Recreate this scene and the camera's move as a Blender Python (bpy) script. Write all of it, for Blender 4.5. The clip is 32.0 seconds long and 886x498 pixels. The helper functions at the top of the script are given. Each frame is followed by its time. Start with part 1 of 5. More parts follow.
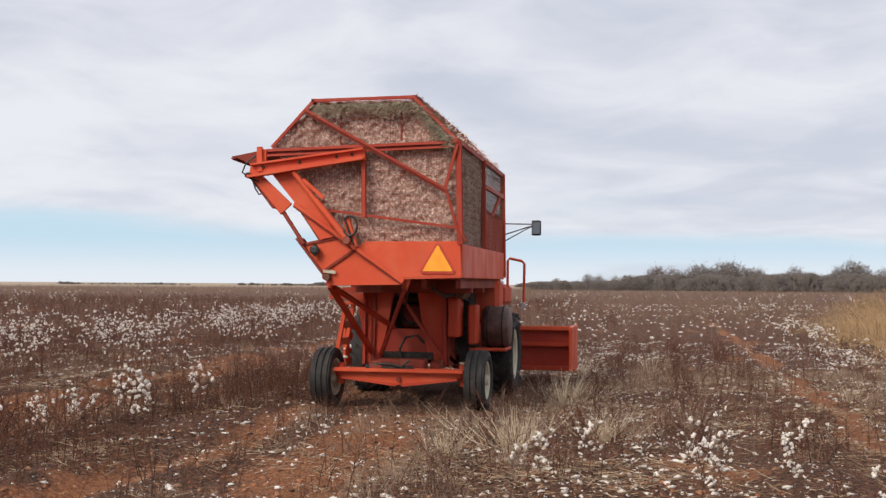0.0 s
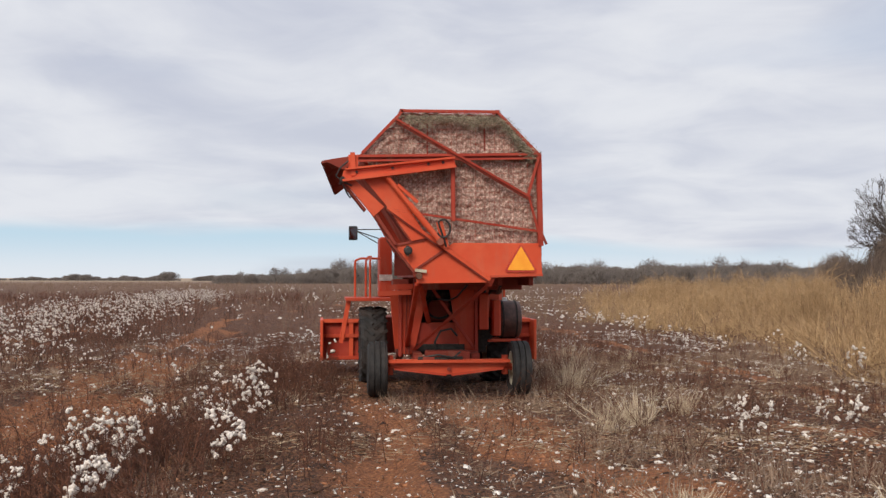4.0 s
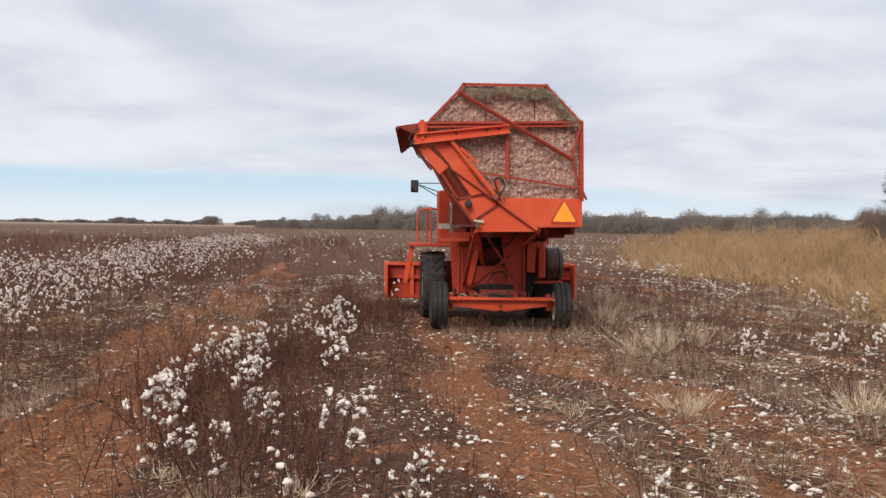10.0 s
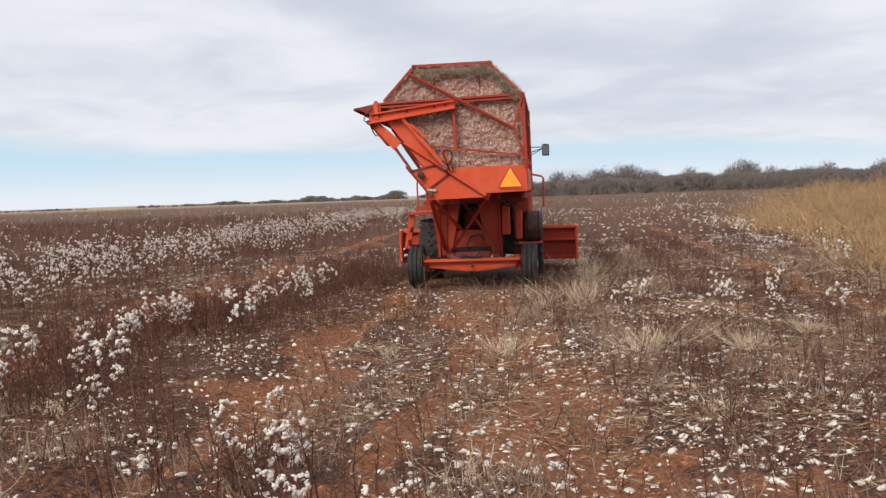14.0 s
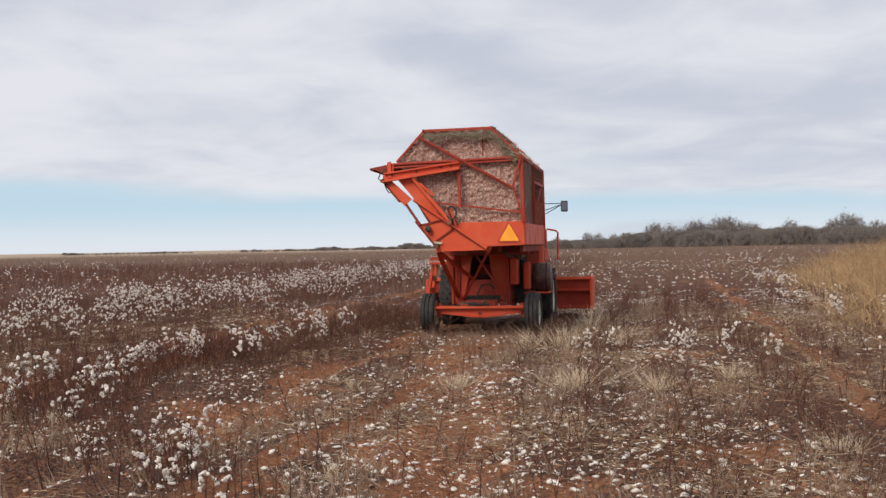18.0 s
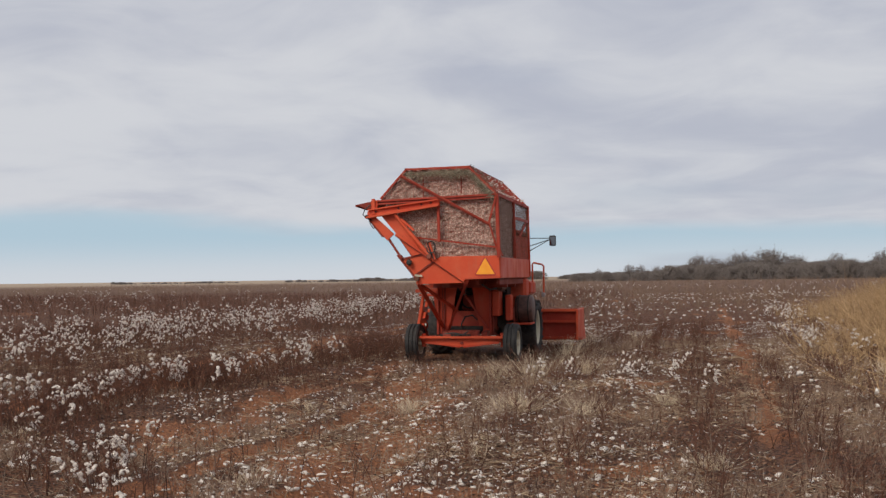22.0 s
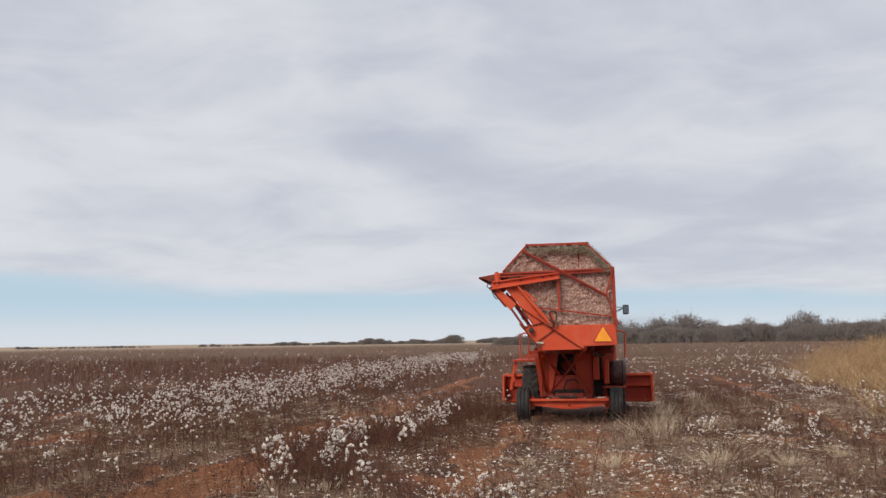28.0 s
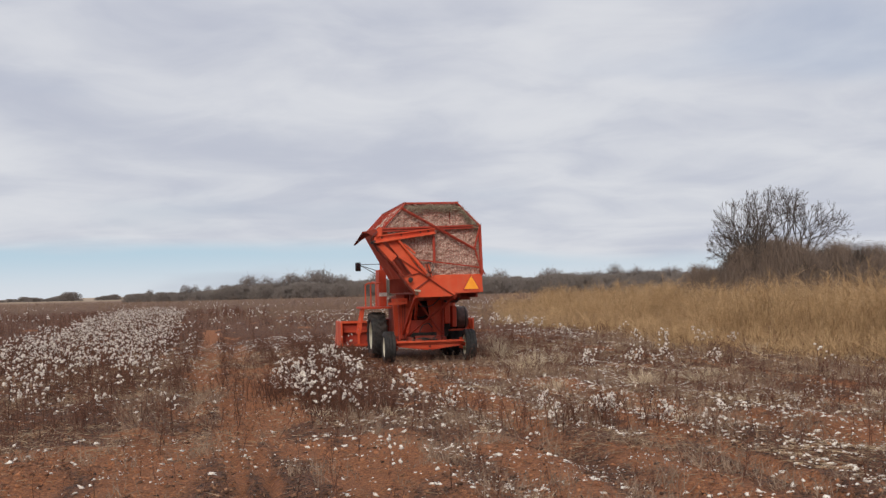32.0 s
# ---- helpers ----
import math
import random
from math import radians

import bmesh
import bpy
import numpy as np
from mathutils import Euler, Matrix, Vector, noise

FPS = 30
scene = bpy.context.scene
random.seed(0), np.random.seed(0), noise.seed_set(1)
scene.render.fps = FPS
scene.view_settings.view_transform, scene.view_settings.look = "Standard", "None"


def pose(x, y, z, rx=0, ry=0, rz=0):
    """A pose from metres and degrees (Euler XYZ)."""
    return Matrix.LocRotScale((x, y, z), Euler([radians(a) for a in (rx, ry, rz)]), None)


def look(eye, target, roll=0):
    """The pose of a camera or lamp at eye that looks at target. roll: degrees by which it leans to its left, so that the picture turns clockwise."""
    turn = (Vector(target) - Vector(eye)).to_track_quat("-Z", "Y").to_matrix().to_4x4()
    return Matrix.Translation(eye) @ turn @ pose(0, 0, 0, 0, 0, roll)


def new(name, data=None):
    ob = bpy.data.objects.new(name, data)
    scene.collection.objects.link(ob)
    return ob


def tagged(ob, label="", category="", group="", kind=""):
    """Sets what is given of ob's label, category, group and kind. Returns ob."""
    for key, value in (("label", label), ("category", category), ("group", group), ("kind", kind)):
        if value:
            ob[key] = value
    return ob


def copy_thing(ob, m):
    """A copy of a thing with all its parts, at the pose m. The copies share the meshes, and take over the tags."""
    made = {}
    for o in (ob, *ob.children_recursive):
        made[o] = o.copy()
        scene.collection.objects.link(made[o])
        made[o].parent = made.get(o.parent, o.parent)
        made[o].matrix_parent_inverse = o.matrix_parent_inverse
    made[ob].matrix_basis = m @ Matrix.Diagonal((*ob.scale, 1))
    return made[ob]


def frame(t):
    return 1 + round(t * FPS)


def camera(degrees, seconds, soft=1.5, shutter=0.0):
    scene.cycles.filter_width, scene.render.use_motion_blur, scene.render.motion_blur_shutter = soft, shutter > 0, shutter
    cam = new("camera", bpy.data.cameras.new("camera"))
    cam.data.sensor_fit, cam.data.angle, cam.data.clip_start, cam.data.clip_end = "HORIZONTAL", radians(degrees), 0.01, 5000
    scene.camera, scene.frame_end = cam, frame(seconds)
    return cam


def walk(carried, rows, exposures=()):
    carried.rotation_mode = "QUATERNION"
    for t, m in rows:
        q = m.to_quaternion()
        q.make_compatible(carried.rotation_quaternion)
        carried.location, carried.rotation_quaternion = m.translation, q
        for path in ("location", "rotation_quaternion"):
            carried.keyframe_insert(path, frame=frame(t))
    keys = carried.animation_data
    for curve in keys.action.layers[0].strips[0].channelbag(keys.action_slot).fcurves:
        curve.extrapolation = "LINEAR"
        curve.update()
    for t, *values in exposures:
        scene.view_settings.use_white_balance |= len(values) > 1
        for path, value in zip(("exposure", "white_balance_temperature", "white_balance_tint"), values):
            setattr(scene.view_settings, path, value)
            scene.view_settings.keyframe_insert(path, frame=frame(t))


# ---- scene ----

# ---------------------------------------------------------------- camera
cam = camera(45.65, 32.0, soft=1.4)
# seconds, x, y, z, heading (right of +y), pitch, lean
PATH = [
    (0, 3.107, -11.583, 1.550, -11.26, 1.91, 0.36), (0.5, 1.974, -11.802, 1.580, -7.68, 1.49, 0.02), (1, 1.003, -12.043, 1.621, -3.87, 2.20, 0.40),
    (1.5, 0.150, -12.168, 1.631, -0.31, 2.06, -0.47), (2, -0.600, -12.326, 1.625, 2.29, 1.73, -0.26), (2.5, -1.160, -12.495, 1.635, 3.29, 2.38, -0.56),
    (3, -1.561, -12.650, 1.630, 5.06, 2.71, -1.16), (3.5, -1.723, -12.802, 1.610, 6.25, 1.69, -0.12), (5.5, -1.637, -13.291, 1.550, 7.02, 1.48, 0.24),
    (6, -1.760, -13.378, 1.546, 7.17, 0.76, 0.88), (6.5, -1.990, -13.399, 1.549, 6.83, -0.13, 0.74), (7, -2.281, -13.535, 1.565, 6.94, 0.03, -0.84),
    (7.5, -2.617, -13.757, 1.583, 7.76, 1.40, -0.44), (8, -2.910, -13.928, 1.590, 7.00, 2.12, 0.87), (8.5, -3.110, -14.211, 1.599, 6.53, 1.94, -0.31),
    (9, -3.076, -14.590, 1.602, 7.05, 0.56, -1.29), (9.5, -2.738, -14.879, 1.602, 6.29, -0.55, -0.26), (10, -2.196, -15.215, 1.612, 4.43, -1.28, 0.84),
    (10.5, -1.595, -15.549, 1.616, 3.16, -2.28, 1.49), (11, -1.020, -15.853, 1.627, 2.19, -2.18, 0.68), (11.5, -0.518, -16.087, 1.619, -0.23, -1.50, 0.76),
    (12, -0.077, -16.295, 1.606, -2.52, -1.30, 0.95), (12.5, 0.317, -16.533, 1.613, -3.15, -0.92, 0.05), (13, 0.681, -16.732, 1.600, -4.37, -0.43, 0.26),
    (13.5, 1.034, -16.716, 1.595, -5.79, -2.36, -0.62), (14, 1.359, -16.744, 1.603, -5.89, -2.95, -2.04), (14.5, 1.640, -16.865, 1.608, -6.17, -1.19, -1.77),
    (16.5, 2.543, -17.705, 1.606, -8.94, 0.73, -0.45), (17, 2.751, -17.868, 1.611, -9.98, 1.13, 0.08), (17.5, 2.951, -18.013, 1.624, -12.30, 0.91, -0.20),
    (18, 3.154, -18.142, 1.627, -11.18, -0.17, -1.09), (18.5, 3.350, -18.247, 1.623, -9.94, -0.83, -0.03), (19, 3.538, -18.291, 1.622, -11.48, -1.44, 0.99),
    (19.5, 3.707, -18.221, 1.617, -11.23, -2.94, 0.15), (20, 3.891, -18.209, 1.610, -10.44, -4.32, 0.83), (20.5, 4.106, -18.377, 1.608, -11.44, -3.09, 1.91),
    (21, 4.301, -18.583, 1.620, -12.24, -0.53, 0.75), (21.5, 4.449, -18.748, 1.635, -13.48, 1.21, -0.10), (22, 4.515, -18.844, 1.636, -13.61, 1.57, -0.76),
    (22.5, 4.482, -18.943, 1.638, -12.57, 1.98, -0.73), (23, 4.349, -19.059, 1.646, -13.02, 2.41, -0.32), (23.5, 4.138, -19.244, 1.635, -10.83, 1.90, 0.79),
    (24, 3.886, -19.445, 1.619, -9.39, 1.97, 0.13), (24.5, 3.612, -19.664, 1.619, -9.61, 2.63, -0.87), (26.5, 2.406, -20.517, 1.707, -8.63, 5.72, -0.94),
    (27, 1.980, -20.724, 1.725, -10.91, 6.46, -0.42), (27.5, 1.442, -20.986, 1.747, -10.71, 6.12, -0.26), (28, 0.810, -21.297, 1.755, -8.72, 4.97, -0.85),
    (28.5, 0.146, -21.705, 1.739, -7.22, 3.09, -0.06), (29, -0.559, -22.092, 1.710, -4.02, 0.11, 0.73), (29.5, -1.297, -22.416, 1.692, -1.73, -2.37, 0.33),
    (30, -2.060, -22.693, 1.684, -0.38, -3.12, 1.62), (30.5, -2.821, -22.954, 1.680, 2.52, -1.64, 1.35), (31, -3.533, -23.160, 1.677, 5.99, -0.12, -0.34),
    (31.5, -4.183, -23.301, 1.688, 8.21, 1.67, -1.28), (32, -4.806, -23.383, 1.704, 11.88, 2.18, -1.37),
]


def eye_row(t, x, y, z, heading, pitch, lean):
    return t, pose(x, y, z, 90 + pitch, 0, -heading) @ pose(0, 0, 0, 0, 0, lean)


walk(cam, [eye_row(*row) for row in PATH], [(0, 0.18), (1.5, 0.2), (3, 0.06), (5.5, 0.18), (7, 0.18), (8, 0.1), (9, 0.12), (10, 0.2), (11, 0.3), (12, 0.18), (13, 0.08), (14, 0.22), (17, 0.13), (18, 0.08), (19, 0.15), (20, 0.3), (21, 0.22), (22, -0.2), (23, -0.03), (24, 0.16), (25.5, 0.0), (27, -0.1), (28, -0.05), (28.7, 0.1), (29, 0.2), (29.6, 0.4), (30, 0.6), (30.5, 0.4), (31, 0.16), (32, -0.06)])

# ---------------------------------------------------------------- light
SUN_TURN, SUN_RISE = 205.0, 38.0      # compass-like turn from +y, and height, in degrees
sun = new("sun", bpy.data.lights.new("sun", "SUN"))
sun.data.energy, sun.data.angle, sun.data.color = 2.3, radians(28), (1.0, 0.91, 0.78)
sun_from = Vector((math.sin(radians(SUN_TURN)) * math.cos(radians(SUN_RISE)), math.cos(radians(SUN_TURN)) * math.cos(radians(SUN_RISE)), math.sin(radians(SUN_RISE))))
sun.matrix_world = look(sun_from * 50, (0, 0, 0))


class Nodes:
    """Short hand for node trees."""

    def __init__(self, tree):
        self.tree = tree

    def add(self, kind, inputs=None, operation="", data_type="", interpolation_type="", attribute_name=""):
        node = self.tree.nodes.new(kind)
        if operation:
            node.operation = operation
        if data_type:
            node.data_type = data_type
        if interpolation_type:
            node.interpolation_type = interpolation_type
        if attribute_name:
            node.attribute_name = attribute_name
        for key, value in (inputs or {}).items():
            self.put(node.inputs[key], value)
        return node

    def put(self, socket, value):
        if isinstance(value, bpy.types.NodeSocket):
            self.tree.links.new(value, socket)
        else:
            socket.default_value = value

    def noise(self, vector, scale, detail=4.0, rough=0.55, distortion=0.0):
        return self.add("ShaderNodeTexNoise", {"Vector": vector, "Scale": scale, "Detail": detail, "Roughness": rough, "Distortion": distortion}).outputs["Fac"]

    def ramp(self, value, low, high, a=0.0, b=1.0):
        return self.add("ShaderNodeMapRange", {"Value": value, "From Min": low, "From Max": high, "To Min": a, "To Max": b}, interpolation_type="SMOOTHSTEP").outputs["Result"]

    def mix(self, factor, a, b):
        node = self.add("ShaderNodeMix", data_type="RGBA")
        self.put(node.inputs[0], factor)
        self.put(node.inputs[6], a if isinstance(a, bpy.types.NodeSocket) else (*a, 1))
        self.put(node.inputs[7], b if isinstance(b, bpy.types.NodeSocket) else (*b, 1))
        return node.outputs[2]

    def sum(self, op, a, b=0.0):
        node = self.add("ShaderNodeMath", operation=op)
        self.put(node.inputs[0], a)
        self.put(node.inputs[1], b)
        return node.outputs[0]


# sky: thin broken overcast with a clear strip low over the horizon
world = bpy.data.worlds.new("sky")
scene.world = world
world.use_nodes = True
world.node_tree.nodes.clear()
w = Nodes(world.node_tree)
ray = w.add("ShaderNodeTexCoord").outputs["Generated"]
axis = w.add("ShaderNodeSeparateXYZ", {"Vector": ray})
clear = w.add("ShaderNodeTexSky")
clear.sky_type, clear.sun_disc, clear.sun_elevation, clear.sun_rotation, clear.dust_density = "NISHITA", False, radians(SUN_RISE), radians(SUN_TURN), 1.5
lift = w.sum("ADD", w.sum("MAXIMUM", axis.outputs["Z"], 0.0), 0.16)
deck = w.add("ShaderNodeCombineXYZ", {"X": w.sum("DIVIDE", axis.outputs["X"], lift), "Y": w.sum("DIVIDE", axis.outputs["Y"], lift), "Z": 3.0}).outputs["Vector"]
wide = w.noise(deck, 0.8, 5.0, 0.5, 0.3)
fine = w.noise(deck, 2.3, 6.0, 0.55, 0.6)
shade = w.sum("ADD", w.sum("MULTIPLY", wide, 0.65), w.sum("MULTIPLY", fine, 0.35))
cloud = w.mix(w.ramp(shade, 0.36, 0.62), (0.50, 0.53, 0.63), (0.725, 0.74, 0.785))
cloud = w.mix(w.ramp(axis.outputs["Z"], 0.05, 0.30), w.mix(0.25, cloud, (0.70, 0.73, 0.78)), cloud)
band = w.noise(w.add("ShaderNodeCombineXYZ", {"X": axis.outputs["X"], "Y": axis.outputs["Y"], "Z": w.sum("MULTIPLY", axis.outputs["Z"], 6.0)}).outputs["Vector"], 2.2, 4.0, 0.5)
edge = w.sum("ADD", axis.outputs["Z"], w.sum("MULTIPLY", w.sum("SUBTRACT", band, 0.5), 0.06))
edge = w.sum("ADD", edge, w.sum("MULTIPLY", axis.outputs["X"], 0.035))
low_sky = w.mix(w.ramp(axis.outputs["Z"], 0.0, 0.045), (0.70, 0.745, 0.80), (0.50, 0.655, 0.765))
under = w.mix(w.ramp(edge, 0.030, 0.052), low_sky, cloud)
gap = w.ramp(w.noise(deck, 0.55, 3.0, 0.5), 0.60, 0.72, 0.0, 0.5)
under = w.mix(gap, under, w.mix(0.7, w.add("ShaderNodeVectorMath", {0: clear.outputs["Color"], 1: (0.09, 0.09, 0.09)}, operation="MULTIPLY").outputs["Vector"], (0.50, 0.56, 0.70)))
back = w.add("ShaderNodeBackground", {"Color": under, "Strength": 1.0})
w.add("ShaderNodeOutputWorld", {"Surface": back.outputs["Background"]})


# ---------------------------------------------------------------- materials
def material(name, rough=0.6, metal=0.0, bump=0.0):
    m = bpy.data.materials.new(name)
    m.use_nodes = True
    m.node_tree.nodes.clear()
    n = Nodes(m.node_tree)
    n.place = n.add("ShaderNodeTexCoord").outputs["Object"]
    n.world = n.add("ShaderNodeNewGeometry").outputs["Position"]
    n.skin = n.add("ShaderNodeBsdfPrincipled", {"Roughness": rough, "Metallic": metal})
    n.add("ShaderNodeOutputMaterial", {"Surface": n.skin.outputs["BSDF"]})
    return m, n


def relief(n, height, strength=0.3, distance=0.01):
    n.put(n.skin.inputs["Normal"], n.add("ShaderNodeBump", {"Height": height, "Strength": strength, "Distance": distance}).outputs["Normal"])


def paint(name, colour, faded, rough=0.5, dust=0.35):
    m, n = material(name, rough)
    wear = n.ramp(n.noise(n.world, 1.7, 6.0, 0.62), 0.38, 0.72)
    spots = n.ramp(n.noise(n.world, 34.0, 5.0, 0.7), 0.66, 0.74)
    streak = n.noise(n.add("ShaderNodeMapping", {"Vector": n.world, "Scale": (1.6, 1.2, 0.5)}).outputs["Vector"], 3.0, 4.0, 0.6)
    c = n.mix(wear, colour, faded)
    c = n.mix(n.ramp(streak, 0.52, 0.78, 0.0, dust), c, (0.34, 0.20, 0.14))
    c = n.mix(n.sum("MULTIPLY", spots, 0.55), c, (0.16, 0.055, 0.03))
    n.put(n.skin.inputs["Base Color"], c)
    n.put(n.skin.inputs["Specular IOR Level"], 0.28)
    n.put(n.skin.inputs["Roughness"], n.ramp(streak, 0.3, 0.8, rough - 0.12, rough + 0.2))
    relief(n, n.noise(n.world, 5.0, 4.0), 0.12, 0.02)
    return m


def mottled(name, a, b, scale=20.0, rough=0.7, metal=0.0, strength=0.25, c=None):
    m, n = material(name, rough, metal)
    grain = n.noise(n.world, scale, 6.0, 0.65)
    col = n.mix(n.ramp(grain, 0.35, 0.68), a, b)
    if c:
        col = n.mix(n.ramp(n.noise(n.world, scale * 0.13, 3.0), 0.45, 0.7), col, c)
    n.put(n.skin.inputs["Base Color"], col)
    relief(n, grain, strength, 0.01)
    return m


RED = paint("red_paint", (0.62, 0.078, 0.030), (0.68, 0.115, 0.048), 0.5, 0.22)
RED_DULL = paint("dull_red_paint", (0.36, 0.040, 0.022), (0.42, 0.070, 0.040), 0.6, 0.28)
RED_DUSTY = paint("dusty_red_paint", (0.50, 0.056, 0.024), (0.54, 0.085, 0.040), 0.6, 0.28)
# darker red: grime plus shade put into recesses, undersides and inner parts
RED_DARK = paint("shaded_grimy_red_paint", (0.22, 0.035, 0.022), (0.30, 0.055, 0.035), 0.7, 0.5)
IRON = mottled("dark_iron", (0.012, 0.010, 0.009), (0.045, 0.034, 0.027), 25, 0.75, 0.0)
TANK = mottled("grimy_tank_steel", (0.060, 0.030, 0.024), (0.13, 0.062, 0.048), 9, 0.5, 0.1, 0.1, (0.16, 0.10, 0.085))
RUST = mottled("rusty_steel", (0.10, 0.045, 0.028), (0.20, 0.085, 0.05), 30, 0.75, 0.2)
RUBBER = mottled("tyre_rubber", (0.011, 0.0105, 0.011), (0.034, 0.030, 0.029), 12, 0.75, 0, 0.2, (0.060, 0.042, 0.034))
RIM = mottled("cream_rim_paint", (0.52, 0.48, 0.36), (0.66, 0.62, 0.50), 8, 0.55, 0, 0.1, (0.40, 0.31, 0.22))
STEEL = mottled("bare_steel", (0.45, 0.45, 0.44), (0.62, 0.62, 0.60), 30, 0.35, 0.9, 0.05)
HOSE = mottled("black_hose", (0.015, 0.015, 0.015), (0.035, 0.033, 0.03), 30, 0.5)
ORANGE = mottled("fluorescent_orange", (0.95, 0.34, 0.02), (1.0, 0.42, 0.03), 6, 0.6, 0, 0.03)
SIGN_RED = mottled("reflective_red_border", (0.45, 0.035, 0.02), (0.52, 0.06, 0.03), 10, 0.4, 0, 0.03)
WHITE = mottled("dirty_white_paint", (0.55, 0.53, 0.48), (0.72, 0.70, 0.65), 14, 0.6)
MIRROR_M = bpy.data.materials.new("mirror_glass")
MIRROR_M.use_nodes = True
MIRROR_M.node_tree.nodes["Principled BSDF"].inputs["Metallic"].default_value = 1.0
MIRROR_M.node_tree.nodes["Principled BSDF"].inputs["Roughness"].default_value = 0.06
MIRROR_M.node_tree.nodes["Principled BSDF"].inputs["Base Color"].default_value = (0.16, 0.165, 0.175, 1)


def load_material():
    m, n = material("seed_cotton_and_trash", 0.95)
    tuft = n.noise(n.world, 46.0, 5.0, 0.72, 1.0)
    lump = n.noise(n.world, 3.0, 4.0, 0.6)
    warp = n.add("ShaderNodeVectorMath", operation="MULTIPLY_ADD")
    n.put(warp.inputs[0], n.add("ShaderNodeTexNoise", {"Vector": n.world, "Scale": 14.0, "Detail": 3.0}).outputs["Color"])
    n.put(warp.inputs[1], (0.09, 0.09, 0.09))
    n.put(warp.inputs[2], n.world)
    cell = n.add("ShaderNodeTexVoronoi", {"Vector": warp.outputs["Vector"], "Scale": 27.0}).outputs["Distance"]
    c = n.mix(n.ramp(tuft, 0.36, 0.62), (0.34, 0.155, 0.11), (0.95, 0.75, 0.64))
    c = n.mix(n.ramp(lump, 0.42, 0.7, 0.0, 0.3), c, (0.42, 0.30, 0.24))
    # darker between tufts: shade of the gaps painted into the load
    c = n.mix(n.ramp(cell, 0.34, 0.66, 0.0, 0.55), c, (0.17, 0.085, 0.06))
    n.put(n.skin.inputs["Base Color"], c)
    relief(n, tuft, 0.8, 0.03)
    return m


LOAD = load_material()


def island(name, low, high, rough=0.9, scale=6.0, fluffy=0.0):
    """Each loose piece its own tone between low and high."""
    m, n = material(name, rough)
    own = n.add("ShaderNodeNewGeometry").outputs["Random Per Island"]
    c = n.mix(own, low, high)
    grain = n.noise(n.world, scale, 3.0)
    c = n.mix(n.ramp(grain, 0.3, 0.8, 0.0, 0.35), c, tuple(v * 0.55 for v in low))
    n.put(n.skin.inputs["Base Color"], c)
    if fluffy:
        relief(n, n.noise(n.world, 130.0, 4.0, 0.7), fluffy, 0.012)
    return m


LINT = island("cotton_lint", (0.74, 0.645, 0.57), (0.95, 0.885, 0.82), 0.95, 30.0, 0.35)
STALK = island("dead_cotton_stalk", (0.046, 0.016, 0.009), (0.205, 0.078, 0.043), 0.9)
GREY_STALK = island("weathered_grey_stalk", (0.16, 0.095, 0.062), (0.36, 0.24, 0.165), 0.9)
STRAW = island("dry_straw", (0.36, 0.23, 0.135), (0.66, 0.50, 0.34), 0.85)
PALE = island("pale_dead_grass", (0.56, 0.42, 0.28), (0.84, 0.70, 0.52), 0.85)
WEED = island("fine_grey_weed", (0.19, 0.115, 0.075), (0.44, 0.31, 0.22), 0.9)
CHIP = island("burr_and_leaf_chips", (0.045, 0.018, 0.010), (0.46, 0.23, 0.125), 0.9)
CLOD = island("loose_clay", (0.22, 0.080, 0.036), (0.46, 0.20, 0.095), 0.95)
TALL = island("tall_dry_grass_blade", (0.21, 0.115, 0.050), (0.78, 0.525, 0.28), 0.85, 0.9)
VINE = island("wilted_vine", (0.10, 0.080, 0.042), (0.58, 0.50, 0.37), 0.9)
BARK = island("bare_tree_bark", (0.09, 0.075, 0.066), (0.17, 0.145, 0.13), 0.95)
# twigs of the far trees, paled in their colour for distance haze
TWIG = island("hazed_twig", (0.14, 0.115, 0.104), (0.28, 0.235, 0.215), 0.95)
DARK_TWIG = island("dark_tree_twig", (0.06, 0.047, 0.040), (0.15, 0.118, 0.102), 0.95)
THICKET = island("brown_thicket_twig", (0.12, 0.083, 0.064), (0.27, 0.20, 0.16), 0.95)
# far brush and hedges: haze is mixed into this twig colour
BRUSH = island("hazed_brush_twig", (0.145, 0.12, 0.107), (0.205, 0.172, 0.156), 0.95)


# ---------------------------------------------------------------- mesh helpers
def mesh_of(name, bm, mat):
    bmesh.ops.recalc_face_normals(bm, faces=bm.faces)
    me = bpy.data.meshes.new(name)
    bm.to_mesh(me)
    bm.free()
    me.materials.append(mat)
    return me


def part(name, bm, mat, parent=None, label="", smooth=False):
    me = mesh_of(name, bm, mat)
    if smooth:
        me.shade_smooth()
    ob = new(name, me)
    if parent:
        ob.parent = parent
        ob.matrix_parent_inverse = Matrix.Identity(4)
    if label:
        ob["label"] = label
    return ob


def thing(name, label, category, at=(0, 0, 0), group="", kind=""):
    return tagged(new(name), label, category, group, kind) if at == (0, 0, 0) else placed(name, label, category, at, group, kind)


def placed(name, label, category, at, group, kind):
    ob = tagged(new(name), label, category, group, kind)
    ob.location = at
    return ob


def block(bm, lo, hi, bevel=0.0):
    made = bmesh.ops.create_cube(bm, size=1.0)["verts"]
    for v in made:
        v.co = Vector([lo[k] + (v.co[k] + 0.5) * (hi[k] - lo[k]) for k in range(3)])
    if bevel:
        edges = list({e for v in made for e in v.link_edges})
        bmesh.ops.bevel(bm, geom=edges, offset=bevel, segments=1, affect="EDGES")
    return bm


